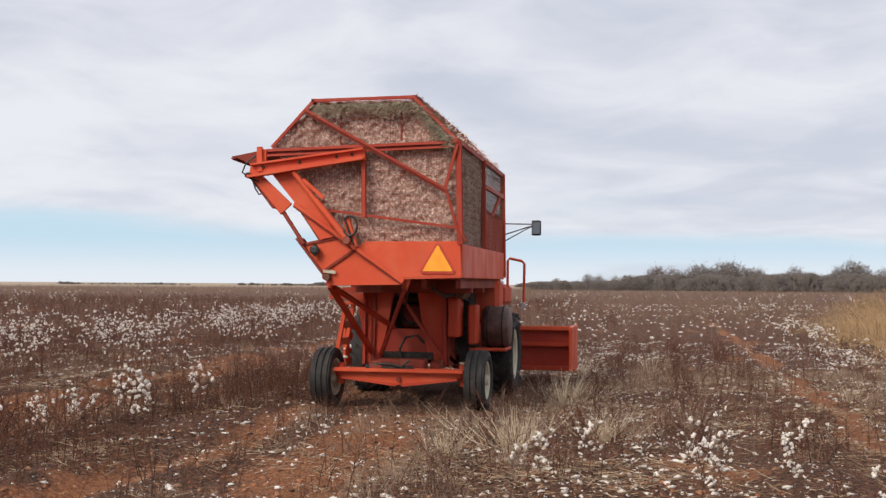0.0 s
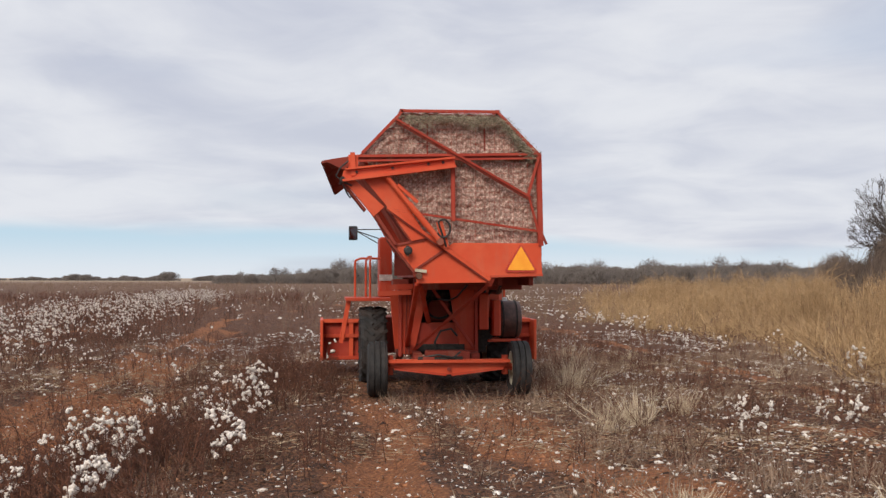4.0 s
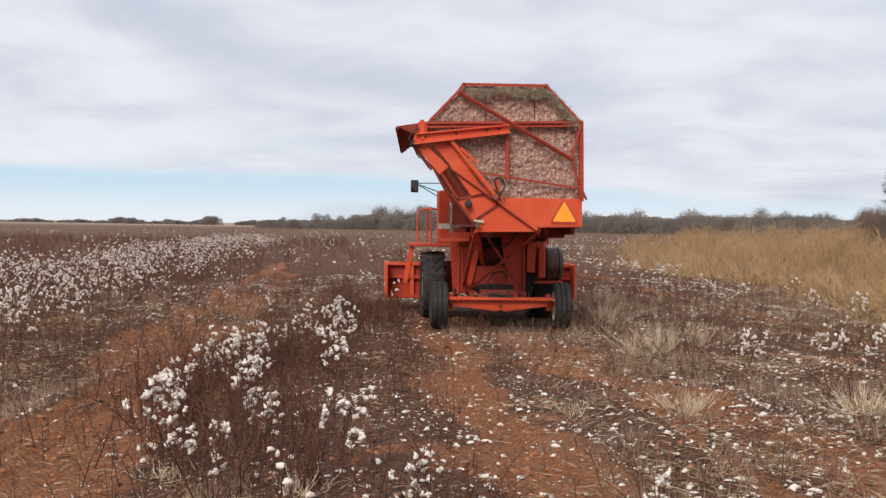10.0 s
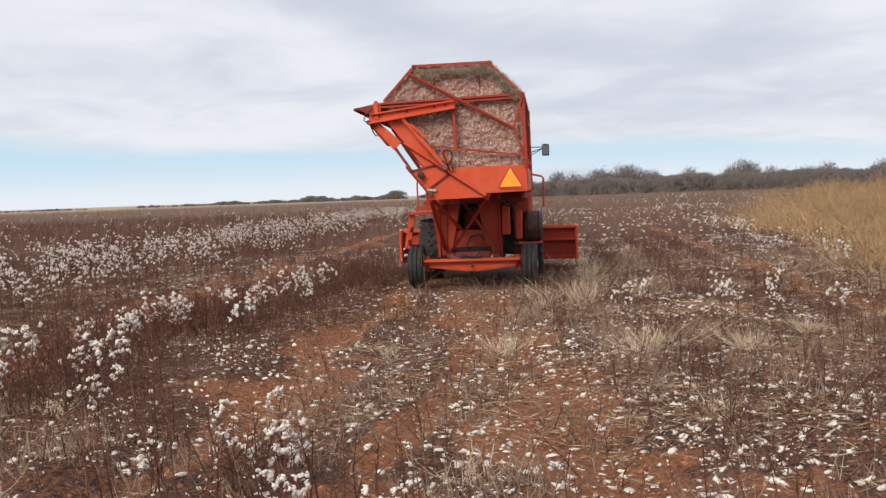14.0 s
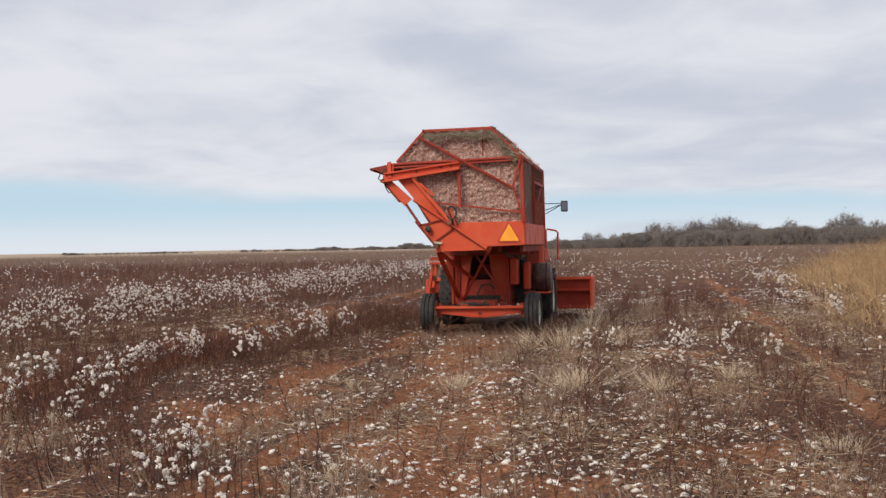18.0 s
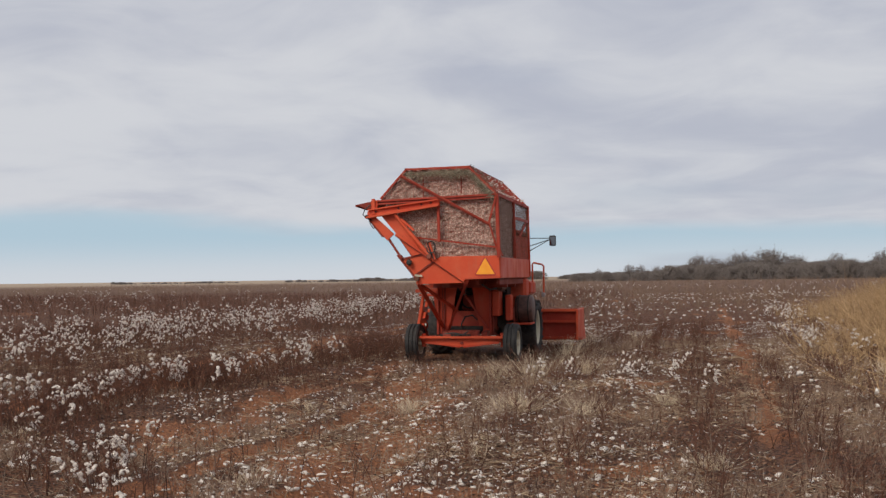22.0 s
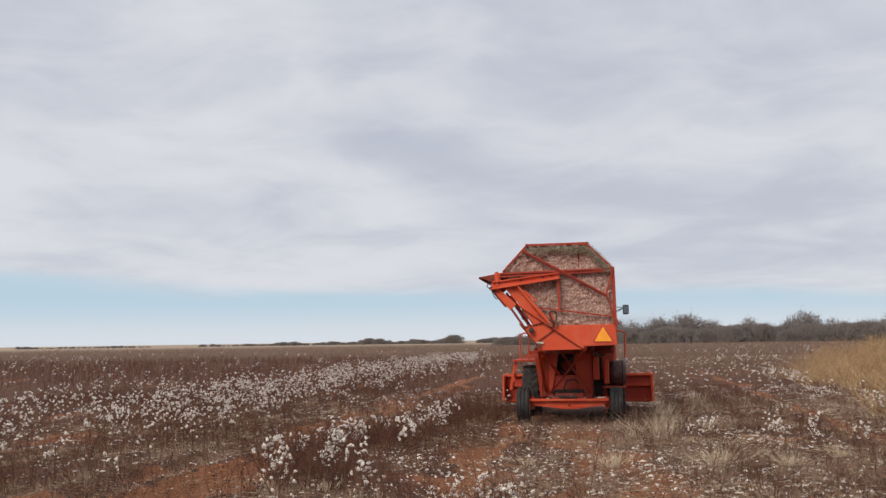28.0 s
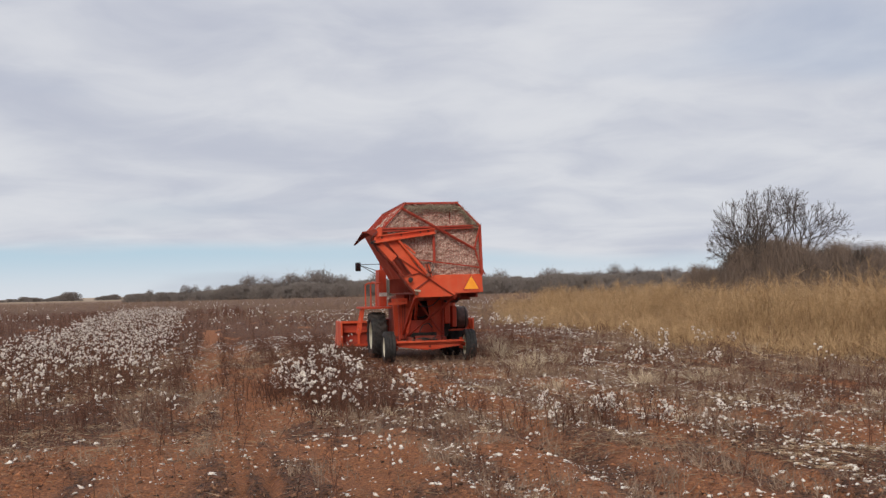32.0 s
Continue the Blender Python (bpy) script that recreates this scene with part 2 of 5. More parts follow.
def bar(bm, a, b, wide, deep=None, bevel=0.004):
    """A straight bar from a to b; wide across, deep along y as far as it can."""
    a, b = Vector(a), Vector(b)
    deep = wide if deep is None else deep
    way = (b - a).normalized()
    side = way.cross(Vector((0, 1, 0)))
    side = side.normalized() if side.length > 0.05 else Vector((1, 0, 0))
    face = side.cross(way).normalized()
    made = bmesh.ops.create_cube(bm, size=1.0)["verts"]
    for v in made:
        c = v.co.copy()
        v.co = a.lerp(b, c.z + 0.5) + side * c.x * wide + face * c.y * deep
    if bevel:
        bmesh.ops.bevel(bm, geom=list({e for v in made for e in v.link_edges}), offset=min(bevel, wide * 0.2), segments=1, affect="EDGES")
    return bm


def tube(bm, points, radius, sides=8, tip=1.0):
    """A round pipe through the points."""
    points = [Vector(p) for p in points]
    rings = []
    for k, p in enumerate(points):
        way = (points[min(k + 1, len(points) - 1)] - points[max(k - 1, 0)]).normalized()
        side = way.orthogonal().normalized()
        if rings:
            side = (last - way * last.dot(way)).normalized()
        last = side
        up = way.cross(side)
        r = radius * (1 + (tip - 1) * k / max(1, len(points) - 1))
        rings.append([bm.verts.new(p + (side * math.cos(q) + up * math.sin(q)) * r) for q in [2 * math.pi * s / sides for s in range(sides)]])
    for one, two in zip(rings, rings[1:]):
        for s in range(sides):
            bm.faces.new((one[s], one[(s + 1) % sides], two[(s + 1) % sides], two[s]))
    bm.faces.new(rings[0][::-1])
    bm.faces.new(rings[-1])
    return bm


def plate(bm, outline, y, thick, bevel=0.0):
    """A flat plate in x and z with its back at y, thick towards +y."""
    front = [bm.verts.new((x, y, z)) for x, z in outline]
    rear = [bm.verts.new((x, y + thick, z)) for x, z in outline]
    faces = [bm.faces.new(front), bm.faces.new(rear[::-1])]
    for k in range(len(outline)):
        j = (k + 1) % len(outline)
        faces.append(bm.faces.new((front[j], front[k], rear[k], rear[j])))
    if bevel:
        bmesh.ops.bevel(bm, geom=list(faces[0].edges), offset=bevel, segments=1, affect="EDGES")
    return bm


def lathe(bm, profile, sides, origin=(0, 0, 0), close=True):
    """Turns (along x, radius) pairs round the x axis."""
    o = Vector(origin)
    rings = [[bm.verts.new(o + Vector((x, r * math.cos(q), r * math.sin(q)))) for q in [2 * math.pi * s / sides for s in range(sides)]] for x, r in profile]
    pairs = list(zip(rings, rings[1:])) + ([(rings[-1], rings[0])] if close else [])
    for one, two in pairs:
        for s in range(sides):
            bm.faces.new((one[s], one[(s + 1) % sides], two[(s + 1) % sides], two[s]))
    if not close:
        for ring in (rings[0], rings[-1]):
            bm.faces.new(ring)
    return bm


def BM():
    return bmesh.new()


def solid(name, verts, faces, mat, smooth=False):
    """A mesh from arrays: verts (n, 3), faces (m, 3)."""
    me = bpy.data.meshes.new(name)
    me.vertices.add(len(verts))
    me.vertices.foreach_set("co", np.ascontiguousarray(verts, np.float32).ravel())
    me.loops.add(faces.size)
    me.loops.foreach_set("vertex_index", np.ascontiguousarray(faces, np.int32).ravel())
    me.polygons.add(len(faces))
    k = faces.shape[1]
    me.polygons.foreach_set("loop_start", np.arange(0, faces.size, k, dtype=np.int32))
    me.materials.append(mat)
    me.update(calc_edges=True)
    me.validate()
    if smooth:
        me.shade_smooth()
    return me


# ---------------------------------------------------------------- ground
rng = np.random.default_rng(7)


def bumps(x, y, scale, seed):
    """Smooth value noise, -1 to 1, on arrays."""
    gx, gy = x / scale + seed * 17.3, y / scale + seed * 31.7
    ix, iy = np.floor(gx).astype(np.int64), np.floor(gy).astype(np.int64)
    fx, fy = gx - ix, gy - iy
    fx, fy = fx * fx * (3 - 2 * fx), fy * fy * (3 - 2 * fy)

    def h(a, b):
        v = (a * 374761393 + b * 668265263 + seed * 974634) & 0x7FFFFFFF
        v = ((v ^ (v >> 13)) * 1274126177) & 0x7FFFFFFF
        return ((v ^ (v >> 16)) & 0xFFFF) / 32767.5 - 1

    return (h(ix, iy) * (1 - fx) + h(ix + 1, iy) * fx) * (1 - fy) + (h(ix, iy + 1) * (1 - fx) + h(ix + 1, iy + 1) * fx) * fy


# wheel tracks of bare red soil: points along the middle, half width
TRACKS = [
    ([(-0.95, 4.0), (-1.1, -1.0), (-1.35, -4.5), (-1.0, -7.5), (-0.95, -9.5), (-1.25, -12.5), (-1.0, -15.2), (-0.92, -17.0), (-0.9, -30.0)], 0.36),
    ([(0.1, 0.8), (0.35, -3.0), (0.75, -5.5), (1.3, -8.6), (2.2, -13.0), (3.2, -17.0), (4.0, -30.0)], 0.50),
    ([(-4.9, 6.0), (-4.75, -4.0), (-4.75, -11.0), (-4.6, -15.0), (-4.4, -17.2), (-3.6, -30.0)], 0.12),
    ([(-4.6, 6.0), (-4.45, -4.0), (-4.45, -11.0), (-4.3, -15.0), (-4.1, -17.2), (-3.3, -30.0)], 0.12),
    ([(-4.6, 20.0), (-4.4, 6.0), (-3.9, 0.0), (-4.0, -5.0), (-4.08, -9.0), (-3.47, -14.3), (-2.97, -16.8), (-2.0, -30.0)], 0.36),
    ([(-5.4, 30.0), (-5.2, 8.0), (-5.2, -3.0), (-5.5, -9.0), (-5.8, -14.0), (-5.6, -30.0)], 0.30),
    ([(5.6, 40.0), (5.4, 5.0), (5.0, -20.0)], 0.15),
    ([(0.5, -6.0), (0.35, -9.0), (0.3, -13.0), (-0.1, -17.0), (-0.1, -30.0)], 0.14),
]


def track_pull(x, y):
    """How bare the soil is, 0 to 1, and how deep the rut."""
    bare, rut = np.zeros_like(x), np.zeros_like(x)
    for points, half in TRACKS:
        py = np.array([p[1] for p in points])[::-1]
        px = np.array([p[0] for p in points])[::-1]
        mid = np.interp(y, py, px) + 0.12 * bumps(y, y * 0, 2.2, 3)
        inside = (y > py[0]) & (y < py[-1])
        off = np.abs(x - mid) / (half * (1 + 0.35 * bumps(x, y, 1.3, 5)))
        b = np.clip(1.6 - off + 0.3 * bumps(x, y, 0.3, 18), 0, 1) * inside * np.clip(0.62 + 0.65 * bumps(x, y * 0.5, 0.8, 6), 0, 1)
        bare = np.maximum(bare, b)
        rut = np.maximum(rut, np.exp(-(off * 1.3) ** 2) * inside)
    worn = np.clip((-10.2 - y) / 2.5, 0, 1) * np.clip((1.6 - x) / 4.0, 0, 1) * np.clip((x + 9.5) / 1.5, 0, 1)
    bare = np.maximum(bare, worn * np.clip(0.34 + 0.85 * bumps(x, y * 0.22, 0.6, 7), 0, 0.9))
    bare = np.maximum(bare, np.clip(-0.62 + 0.34 * np.clip((-5.5 - y) / 3, 0, 1) * (x < 4.5) + 1.2 * bumps(x, y * 0.6, 1.1, 19) + 0.35 * bumps(x, y, 0.4, 20), 0, 0.8))
    return bare, rut


def ground_height(x, y):
    near = np.exp(-((x / 60) ** 2 + (y / 90) ** 2))
    h = 0.035 * bumps(x, y, 0.9, 1) + 0.022 * bumps(x, y, 0.33, 2) + 0.010 * bumps(x, y, 0.17, 4) + 0.03 * np.sin(x * 2 * np.pi / 1.02)
    under = np.exp(-(((x) / 1.6) ** 4 + ((y - 2.2) / 4.2) ** 4))
    return h * near * (1 - under) - 0.085 * track_pull(x, y)[1] * near * (1 - under) - 0.012


def spread(near, step, far, grow):
    out, s = list(np.arange(0, near, step)), step
    v = near
    while v < far:
        out.append(v)
        s *= grow
        v += s
    return np.array(out + [far])


gx = np.concatenate([-spread(7.5, 0.22, 4000, 1.13)[:0:-1] - 6.5, np.arange(-6.5, 4.5, 0.088), spread(8.5, 0.22, 4000, 1.13) + 4.5])
gy = np.concatenate([-spread(30, 0.6, 3000, 1.3)[:0:-1] - 18.5, np.arange(-18.5, 10, 0.11), spread(0.12, 0.12, 4200, 1.04) + 10])
GX, GY = np.meshgrid(gx, gy)
nx, ny = len(gx), len(gy)
gz = ground_height(GX.ravel(), GY.ravel())
gv = np.stack([GX.ravel(), GY.ravel(), gz], 1)
q = (np.arange(ny - 1)[:, None] * nx + np.arange(nx - 1)[None]).ravel()
gf = np.stack([q, q + 1, q + nx + 1, q + nx], 1)


def ground_material():
    m, n = material("red_field_soil", 0.95)
    bare = n.add("ShaderNodeAttribute", attribute_name="bare").outputs["Fac"]
    big = n.noise(n.world, 0.35, 5.0, 0.6)
    mid = n.noise(n.world, 3.2, 6.0, 0.68, 0.4)
    fine = n.noise(n.world, 26.0, 5.0, 0.7)
    stretched = n.noise(n.add("ShaderNodeMapping", {"Vector": n.world, "Scale": (1.0, 0.12, 1.0)}).outputs["Vector"], 0.9, 4.0, 0.6)
    speck = n.noise(n.world, 75.0, 4.0, 0.75)
    chips = n.add("ShaderNodeTexVoronoi", {"Vector": n.world, "Scale": 42.0, "Randomness": 1.0})
    soil = n.mix(n.ramp(fine, 0.3, 0.7), (0.36, 0.115, 0.043), (0.68, 0.285, 0.118))
    soil = n.mix(n.ramp(mid, 0.5, 0.75, 0.0, 0.5), soil, (0.22, 0.085, 0.043))
    crumb = n.add("ShaderNodeTexVoronoi", {"Vector": n.world, "Scale": 24.0, "Randomness": 1.0})
    # cracks between crumbs darkened: their shade is put into the soil colour
    soil = n.mix(n.sum("MULTIPLY", n.ramp(crumb.outputs["Distance"], 0.35, 0.62), 0.4), soil, (0.12, 0.042, 0.019))
    soil = n.mix(n.ramp(speck, 0.60, 0.70, 0.0, 0.6), soil, (0.52, 0.30, 0.17))
    litter = n.mix(n.ramp(fine, 0.40, 0.60), (0.030, 0.011, 0.006), (0.30, 0.118, 0.055))
    litter = n.mix(n.ramp(speck, 0.55, 0.68, 0.0, 0.75), litter, (0.48, 0.27, 0.145))
    litter = n.mix(n.ramp(mid, 0.45, 0.7, 0.0, 0.5), litter, (0.11, 0.045, 0.024))
    litter = n.mix(n.ramp(chips.outputs["Distance"], 0.16, 0.06, 0.0, 0.7), litter, n.mix(chips.outputs["Color"], (0.10, 0.05, 0.03), (0.55, 0.47, 0.38)))
    cover = n.sum("ADD", n.sum("MULTIPLY", bare, 0.95), n.sum("ADD", n.sum("MULTIPLY", n.sum("SUBTRACT", mid, 0.62), 1.3), n.sum("MULTIPLY", n.sum("SUBTRACT", big, 0.5), 0.6)))
    c = n.mix(n.ramp(cover, 0.0, 0.36), litter, soil)
    # brown far tone, then paled by distance: haze put into the soil colour
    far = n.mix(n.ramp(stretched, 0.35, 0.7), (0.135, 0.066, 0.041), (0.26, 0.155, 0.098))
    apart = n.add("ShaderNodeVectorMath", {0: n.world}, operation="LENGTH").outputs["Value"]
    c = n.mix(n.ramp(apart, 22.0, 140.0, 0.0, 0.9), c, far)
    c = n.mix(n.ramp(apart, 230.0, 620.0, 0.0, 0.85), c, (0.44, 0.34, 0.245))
    n.put(n.skin.inputs["Base Color"], c)
    clod = n.noise(n.world, 11.0, 5.0, 0.65)
    relief(n, n.sum("ADD", n.sum("ADD", fine, n.sum("MULTIPLY", clod, 1.9)), n.sum("MULTIPLY", mid, 1.5)), 1.0, 0.11)
    return m


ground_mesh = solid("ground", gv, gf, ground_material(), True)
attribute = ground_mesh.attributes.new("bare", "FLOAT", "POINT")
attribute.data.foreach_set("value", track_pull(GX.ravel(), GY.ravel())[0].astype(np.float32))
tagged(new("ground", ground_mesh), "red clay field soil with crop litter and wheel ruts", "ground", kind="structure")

# ---------------------------------------------------------------- the cotton stripper
# Its rear face lies in y = 0 and it points along +y; x = 0 is the middle of the steering axle.
rig = thing("cotton_stripper", "faded red cotton stripper with a full wire basket", "harvester")
BACK = 3.40           # length of the basket


def line_inside(z):
    """Left and right limits of the basket's section at height z."""
    left = -1.23 + 0.62 * (3.13 - z) / 1.1 if z < 3.13 else -1.23 + 0.5 * (z - 3.13) / 0.53
    right = 1.0 if z < 3.14 else 0.97 - 0.52 * (z - 3.14) / 0.53
    return left, right


def lumpy_face(width, height, spot, size, seed, inside):
    """A rough face of packed cotton: grid in u, v pushed out by layered lumps."""
    us, vs = np.arange(0, width + size, size), np.arange(0, height + size, size)
    U, V = np.meshgrid(us, vs)
    u, v = U.ravel(), V.ravel()
    push = 0.014 * bumps(u, v, 0.15, seed) + 0.020 * bumps(u, v, 0.065, seed + 1) + 0.020 * bumps(u, v, 0.034, seed + 2) + 0.010 * bumps(u, v, 0.6, seed + 3)
    verts = spot(u, v, push)
    k, n = len(us), len(vs)
    q = (np.arange(n - 1)[:, None] * k + np.arange(k - 1)[None]).ravel()
    faces = np.stack([q, q + 1, q + k + 1, q + k], 1)
    keep = inside(u[faces].mean(1), v[faces].mean(1))
    return verts, faces[keep]


def rear_inside(u, v):
    z, x = v + 1.9, u - 1.25
    left = np.where(z < 3.13, -1.23 + 0.62 * (3.13 - z) / 1.1, -1.23 + 0.5 * (z - 3.13) / 0.53)
    right = np.where(z < 3.14, 1.0, 0.97 - 0.52 * (z - 3.14) / 0.53)
    return (x > left) & (x < right) & (z < 3.645)


v1, f1 = lumpy_face(2.3, 1.8, lambda u, v, p: np.stack([u - 1.25, 0.062 - p, v + 1.9], 1), 0.016, 11, rear_inside)
v2, f2 = lumpy_face(1.75, 1.25, lambda u, v, p: np.stack([0.965 + p * 0.6, u + 0.03, v + 1.9], 1), 0.022, 21, lambda u, v: v < 1.24)
v3, f3 = lumpy_face(1.75, 0.74, lambda u, v, p: np.stack([0.96 - v * 0.70 + p, u + 0.03, 3.12 + v * 0.70 + p], 1), 0.022, 31, lambda u, v: v < 0.74)
v4, f4 = lumpy_face(1.75, 1.2, lambda u, v, p: np.stack([0.45 - v, u + 0.03, 3.63 + p], 1), 0.03, 41, lambda u, v: v < 1.19)
v5, f5 = lumpy_face(1.75, 0.74, lambda u, v, p: np.stack([-0.73 - v * 0.68 - p, u + 0.03, 3.64 - v * 0.71 + p], 1), 0.03, 51, lambda u, v: v < 0.74)
parts_v, parts_f, at = [], [], 0
for a, b in ((v1, f1), (v2, f2), (v3, f3), (v4, f4), (v5, f5)):
    parts_v.append(a)
    parts_f.append(b + at)
    at += len(a)
load = new("cotton_load", solid("cotton_load", np.concatenate(parts_v), np.concatenate(parts_f), LOAD))
tagged(load, "packed seed cotton mixed with brown burrs filling the wire basket", "cotton", kind="stuff")

# sheet sides of the basket
bm = plate(BM(), [(-1.25, 3.13), (-1.22, 3.13), (-0.58, 1.98), (-0.61, 1.98)], 0.06, BACK - 0.06)
part("left_side_sheet", bm, RED_DUSTY, rig)
bm = BM()
block(bm, (0.98, 0.02, 1.62), (1.02, BACK, 2.0), 0.006)
part("right_side_panel", bm, RED, rig)
bm = BM()
block(bm, (0.985, 1.70, 2.0), (1.0, BACK, 2.46))
part("right_front_sheet", bm, RED_DUSTY, rig)
bm = BM()
block(bm, (-0.55, 0.1, 1.60), (0.97, BACK, 1.63))
part("basket_floor", bm, RED_DARK, rig)
bm = BM()
block(bm, (-0.60, BACK - 0.02, 1.63), (0.98, BACK, 2.55))
part("front_sheet", bm, RED_DARK, rig)


def wires(bm, spots, thick):
    for a, b in spots:
        bar(bm, a, b, thick, bevel=0)


# wire screens
bm = BM()
lines = []
for z in np.arange(2.06, 3.64, 0.06):
    left, right = line_inside(z)
    lines.append(((left, 0.012, z), (right, 0.012, z)))
for x in np.arange(-1.2, 1.0, 0.06):
    top = 3.66 if -0.73 < x < 0.45 else (3.13 + (x + 1.23) / 0.5 * 0.53 if x <= -0.73 else 3.14 + (0.97 - x) / 0.52 * 0.53)
    foot = max(2.02, 3.13 - (x + 1.23) / 0.62 * 1.1) if x < -0.6 else 2.02
    lines.append(((x, 0.012, foot), (x, 0.012, top)))
wires(bm, lines[:1], 0.0026)
rear_screen = part("rear_wire_screen", bm, RED_DULL, rig, "red painted wire mesh")
for a, b in lines[1:]:
    part("screen_wire", bar(BM(), a, b, 0.0026, bevel=0), RED_DULL, rear_screen)
bm = BM()
lines = [((1.0, 0.03, z), (1.0, BACK, z)) for z in np.arange(2.02, 3.12, 0.08)] + [((1.0, y, 2.0), (1.0, y, 3.12)) for y in list(np.arange(0.06, 1.65, 0.08)) + list(np.arange(1.68, BACK, 0.04))]
wires(bm, lines, 0.0045)
part("right_wire_screen", bm, RUST, rig, "rusty wire mesh")
bm = BM()
lines = []
for y in np.arange(0.06, BACK, 0.07):
    lines += [((-1.23, y, 3.14), (-0.73, y, 3.67)), ((-0.73, y, 3.675), (0.45, y, 3.675)), ((0.45, y, 3.675), (0.975, y, 3.15))]
for k in range(7):
    lines += [((0.45 + 0.075 * k, 0.03, 3.675 - 0.075 * k), (0.45 + 0.075 * k, BACK, 3.675 - 0.075 * k)), ((-1.23 + 0.07 * k, 0.03, 3.14 + 0.075 * k), (-1.23 + 0.07 * k, BACK, 3.14 + 0.075 * k))]
wires(bm, lines, 0.007)
part("roof_wire_screen", bm, RED_DULL, rig, "red painted wire mesh with caught lint")

# angle iron frame of the basket
for name, a, b, wide in (
    ("left_slope_rail", (-1.23, -0.01, 3.13), (-0.73, -0.01, 3.66), 0.026),
    ("top_rail", (-0.75, -0.01, 3.66), (0.47, -0.01, 3.67), 0.026),
    ("right_slope_rail", (0.45, -0.01, 3.67), (0.98, -0.01, 3.14), 0.028),
    ("right_corner_post", (0.975, -0.012, 3.15), (1.0, -0.012, 2.0), 0.055),
    ("right_roof_rail", (0.98, 0.0, 3.14), (0.98, BACK, 3.12), 0.05),
    ("right_crest_rail", (0.46, 0.0, 3.67), (0.46, BACK, 3.65), 0.045),
    ("left_crest_rail", (-0.74, 0.0, 3.66), (-0.74, BACK, 3.64), 0.045),
    ("right_middle_post", (1.005, 1.65, 2.0), (0.99, 1.65, 3.13), 0.05),
    ("right_front_post", (1.01, BACK, 1.65), (0.99, BACK, 3.13), 0.06),
    ("right_cross_rail", (1.0, 1.65, 2.80), (1.0, BACK, 2.80), 0.045),
    ("right_cross_brace", (1.0, 2.3, 2.45), (1.0, 3.1, 2.80), 0.03),
    ("front_slope_rail", (0.45, BACK, 3.65), (0.98, BACK, 3.12), 0.045),
    ("front_top_rail", (-0.75, BACK, 3.65), (0.47, BACK, 3.65), 0.045),
    ("front_left_slope_rail", (-1.23, BACK, 3.12), (-0.73, BACK, 3.65), 0.045),
):
    part(name, bar(BM(), a, b, wide), RED_DUSTY if "front" in name else RED_DULL, rig)
for x in (-0.42, 0.30):
    part("upper_stiffener", bar(BM(), (x, 0.06, 3.14), (x, 0.06, 3.55), 0.014), RED_DARK, rig)

# rear braces
part("shoulder_rail", bar(BM(), (-1.36, -0.03, 3.085), (0.97, -0.03, 3.145), 0.024, 0.05), RED_DULL, rig)
# dark strip stands for the shaded gap between the two shoulder rails
part("shoulder_gap_strip", bar(BM(), (-1.36, -0.012, 3.055), (0.95, -0.012, 3.115), 0.035, 0.02), RED_DARK, rig)
part("shoulder_second_rail", bar(BM(), (-1.36, -0.045, 3.025), (0.95, -0.035, 3.092), 0.016, 0.03), RED_DULL, rig)
part("long_diagonal_brace", bar(BM(), (-0.82, -0.065, 3.55), (0.86, -0.065, 2.60), 0.022, 0.03), RED_DULL, rig)
# dark red strip paints the shadowed lower half of the brace
part("diagonal_brace_shade", bar(BM(), (-0.83, -0.052, 3.525), (0.85, -0.052, 2.575), 0.024, 0.012), RED_DARK, rig)
part("right_upper_brace", bar(BM(), (0.97, -0.06, 3.11), (0.83, -0.06, 2.62), 0.027, 0.025), RED_DULL, rig)
part("right_lower_brace", bar(BM(), (0.84, -0.06, 2.62), (1.0, -0.04, 2.05), 0.02, 0.025), RED_DULL, rig)
part("lower_rail", bar(BM(), (-0.92, -0.05, 2.44), (0.97, -0.03, 2.18), 0.021, 0.02), RED_DULL, rig)
part("middle_post", bar(BM(), (-0.115, -0.055, 3.05), (-0.105, -0.055, 2.30), 0.042, 0.05), RED_DULL, rig)

# hoist beam with its stiffened web
bm = plate(BM(), [(-1.49, 2.76), (-1.46, 2.90), (-0.095, 3.08), (-0.085, 2.965), (-1.2, 2.82)], -0.10, 0.045, 0.004)
beam = part("hoist_beam", bm, RED, rig)
part("beam_flange", bar(BM(), (-1.47, -0.135, 2.775), (-0.09, -0.135, 2.965), 0.022, 0.11), RED, beam)
part("beam_top_flange", bar(BM(), (-1.44, -0.125, 2.915), (-0.10, -0.125, 3.075), 0.016, 0.07), RED, beam)
for x in (-1.30, -0.86, -0.42, -0.24):
    part("bolt", lathe(BM(), [(-0.012, 0.018), (0.012, 0.018)], 8, close=False), IRON, beam).matrix_basis = pose(x, -0.108, 2.86 + (x + 1.49) * 0.125, 0, 0, 90)
bm = plate(BM(), [(-1.40, 2.86), (-1.40, 3.10), (-1.28, 3.10), (-1.28, 2.90)], -0.07, 0.05, 0.004)
part("hinge_plate", bm, RED, rig)
part("hinge_pin", tube(BM(), [(-1.47, -0.16, 2.79), (-1.47, 0.3, 2.79)], 0.035, 10), IRON, rig)
part("hinge_post", bar(BM(), (-1.34, -0.09, 2.84), (-1.35, -0.09, 3.12), 0.05), RED, rig)
part("hinge_hose", tube(BM(), [(-1.40, -0.1, 3.02), (-1.50, -0.14, 2.93), (-1.55, -0.12, 2.83), (-1.46, -0.12, 2.76), (-1.36, -0.1, 2.72)], 0.010, 8), HOSE, rig)

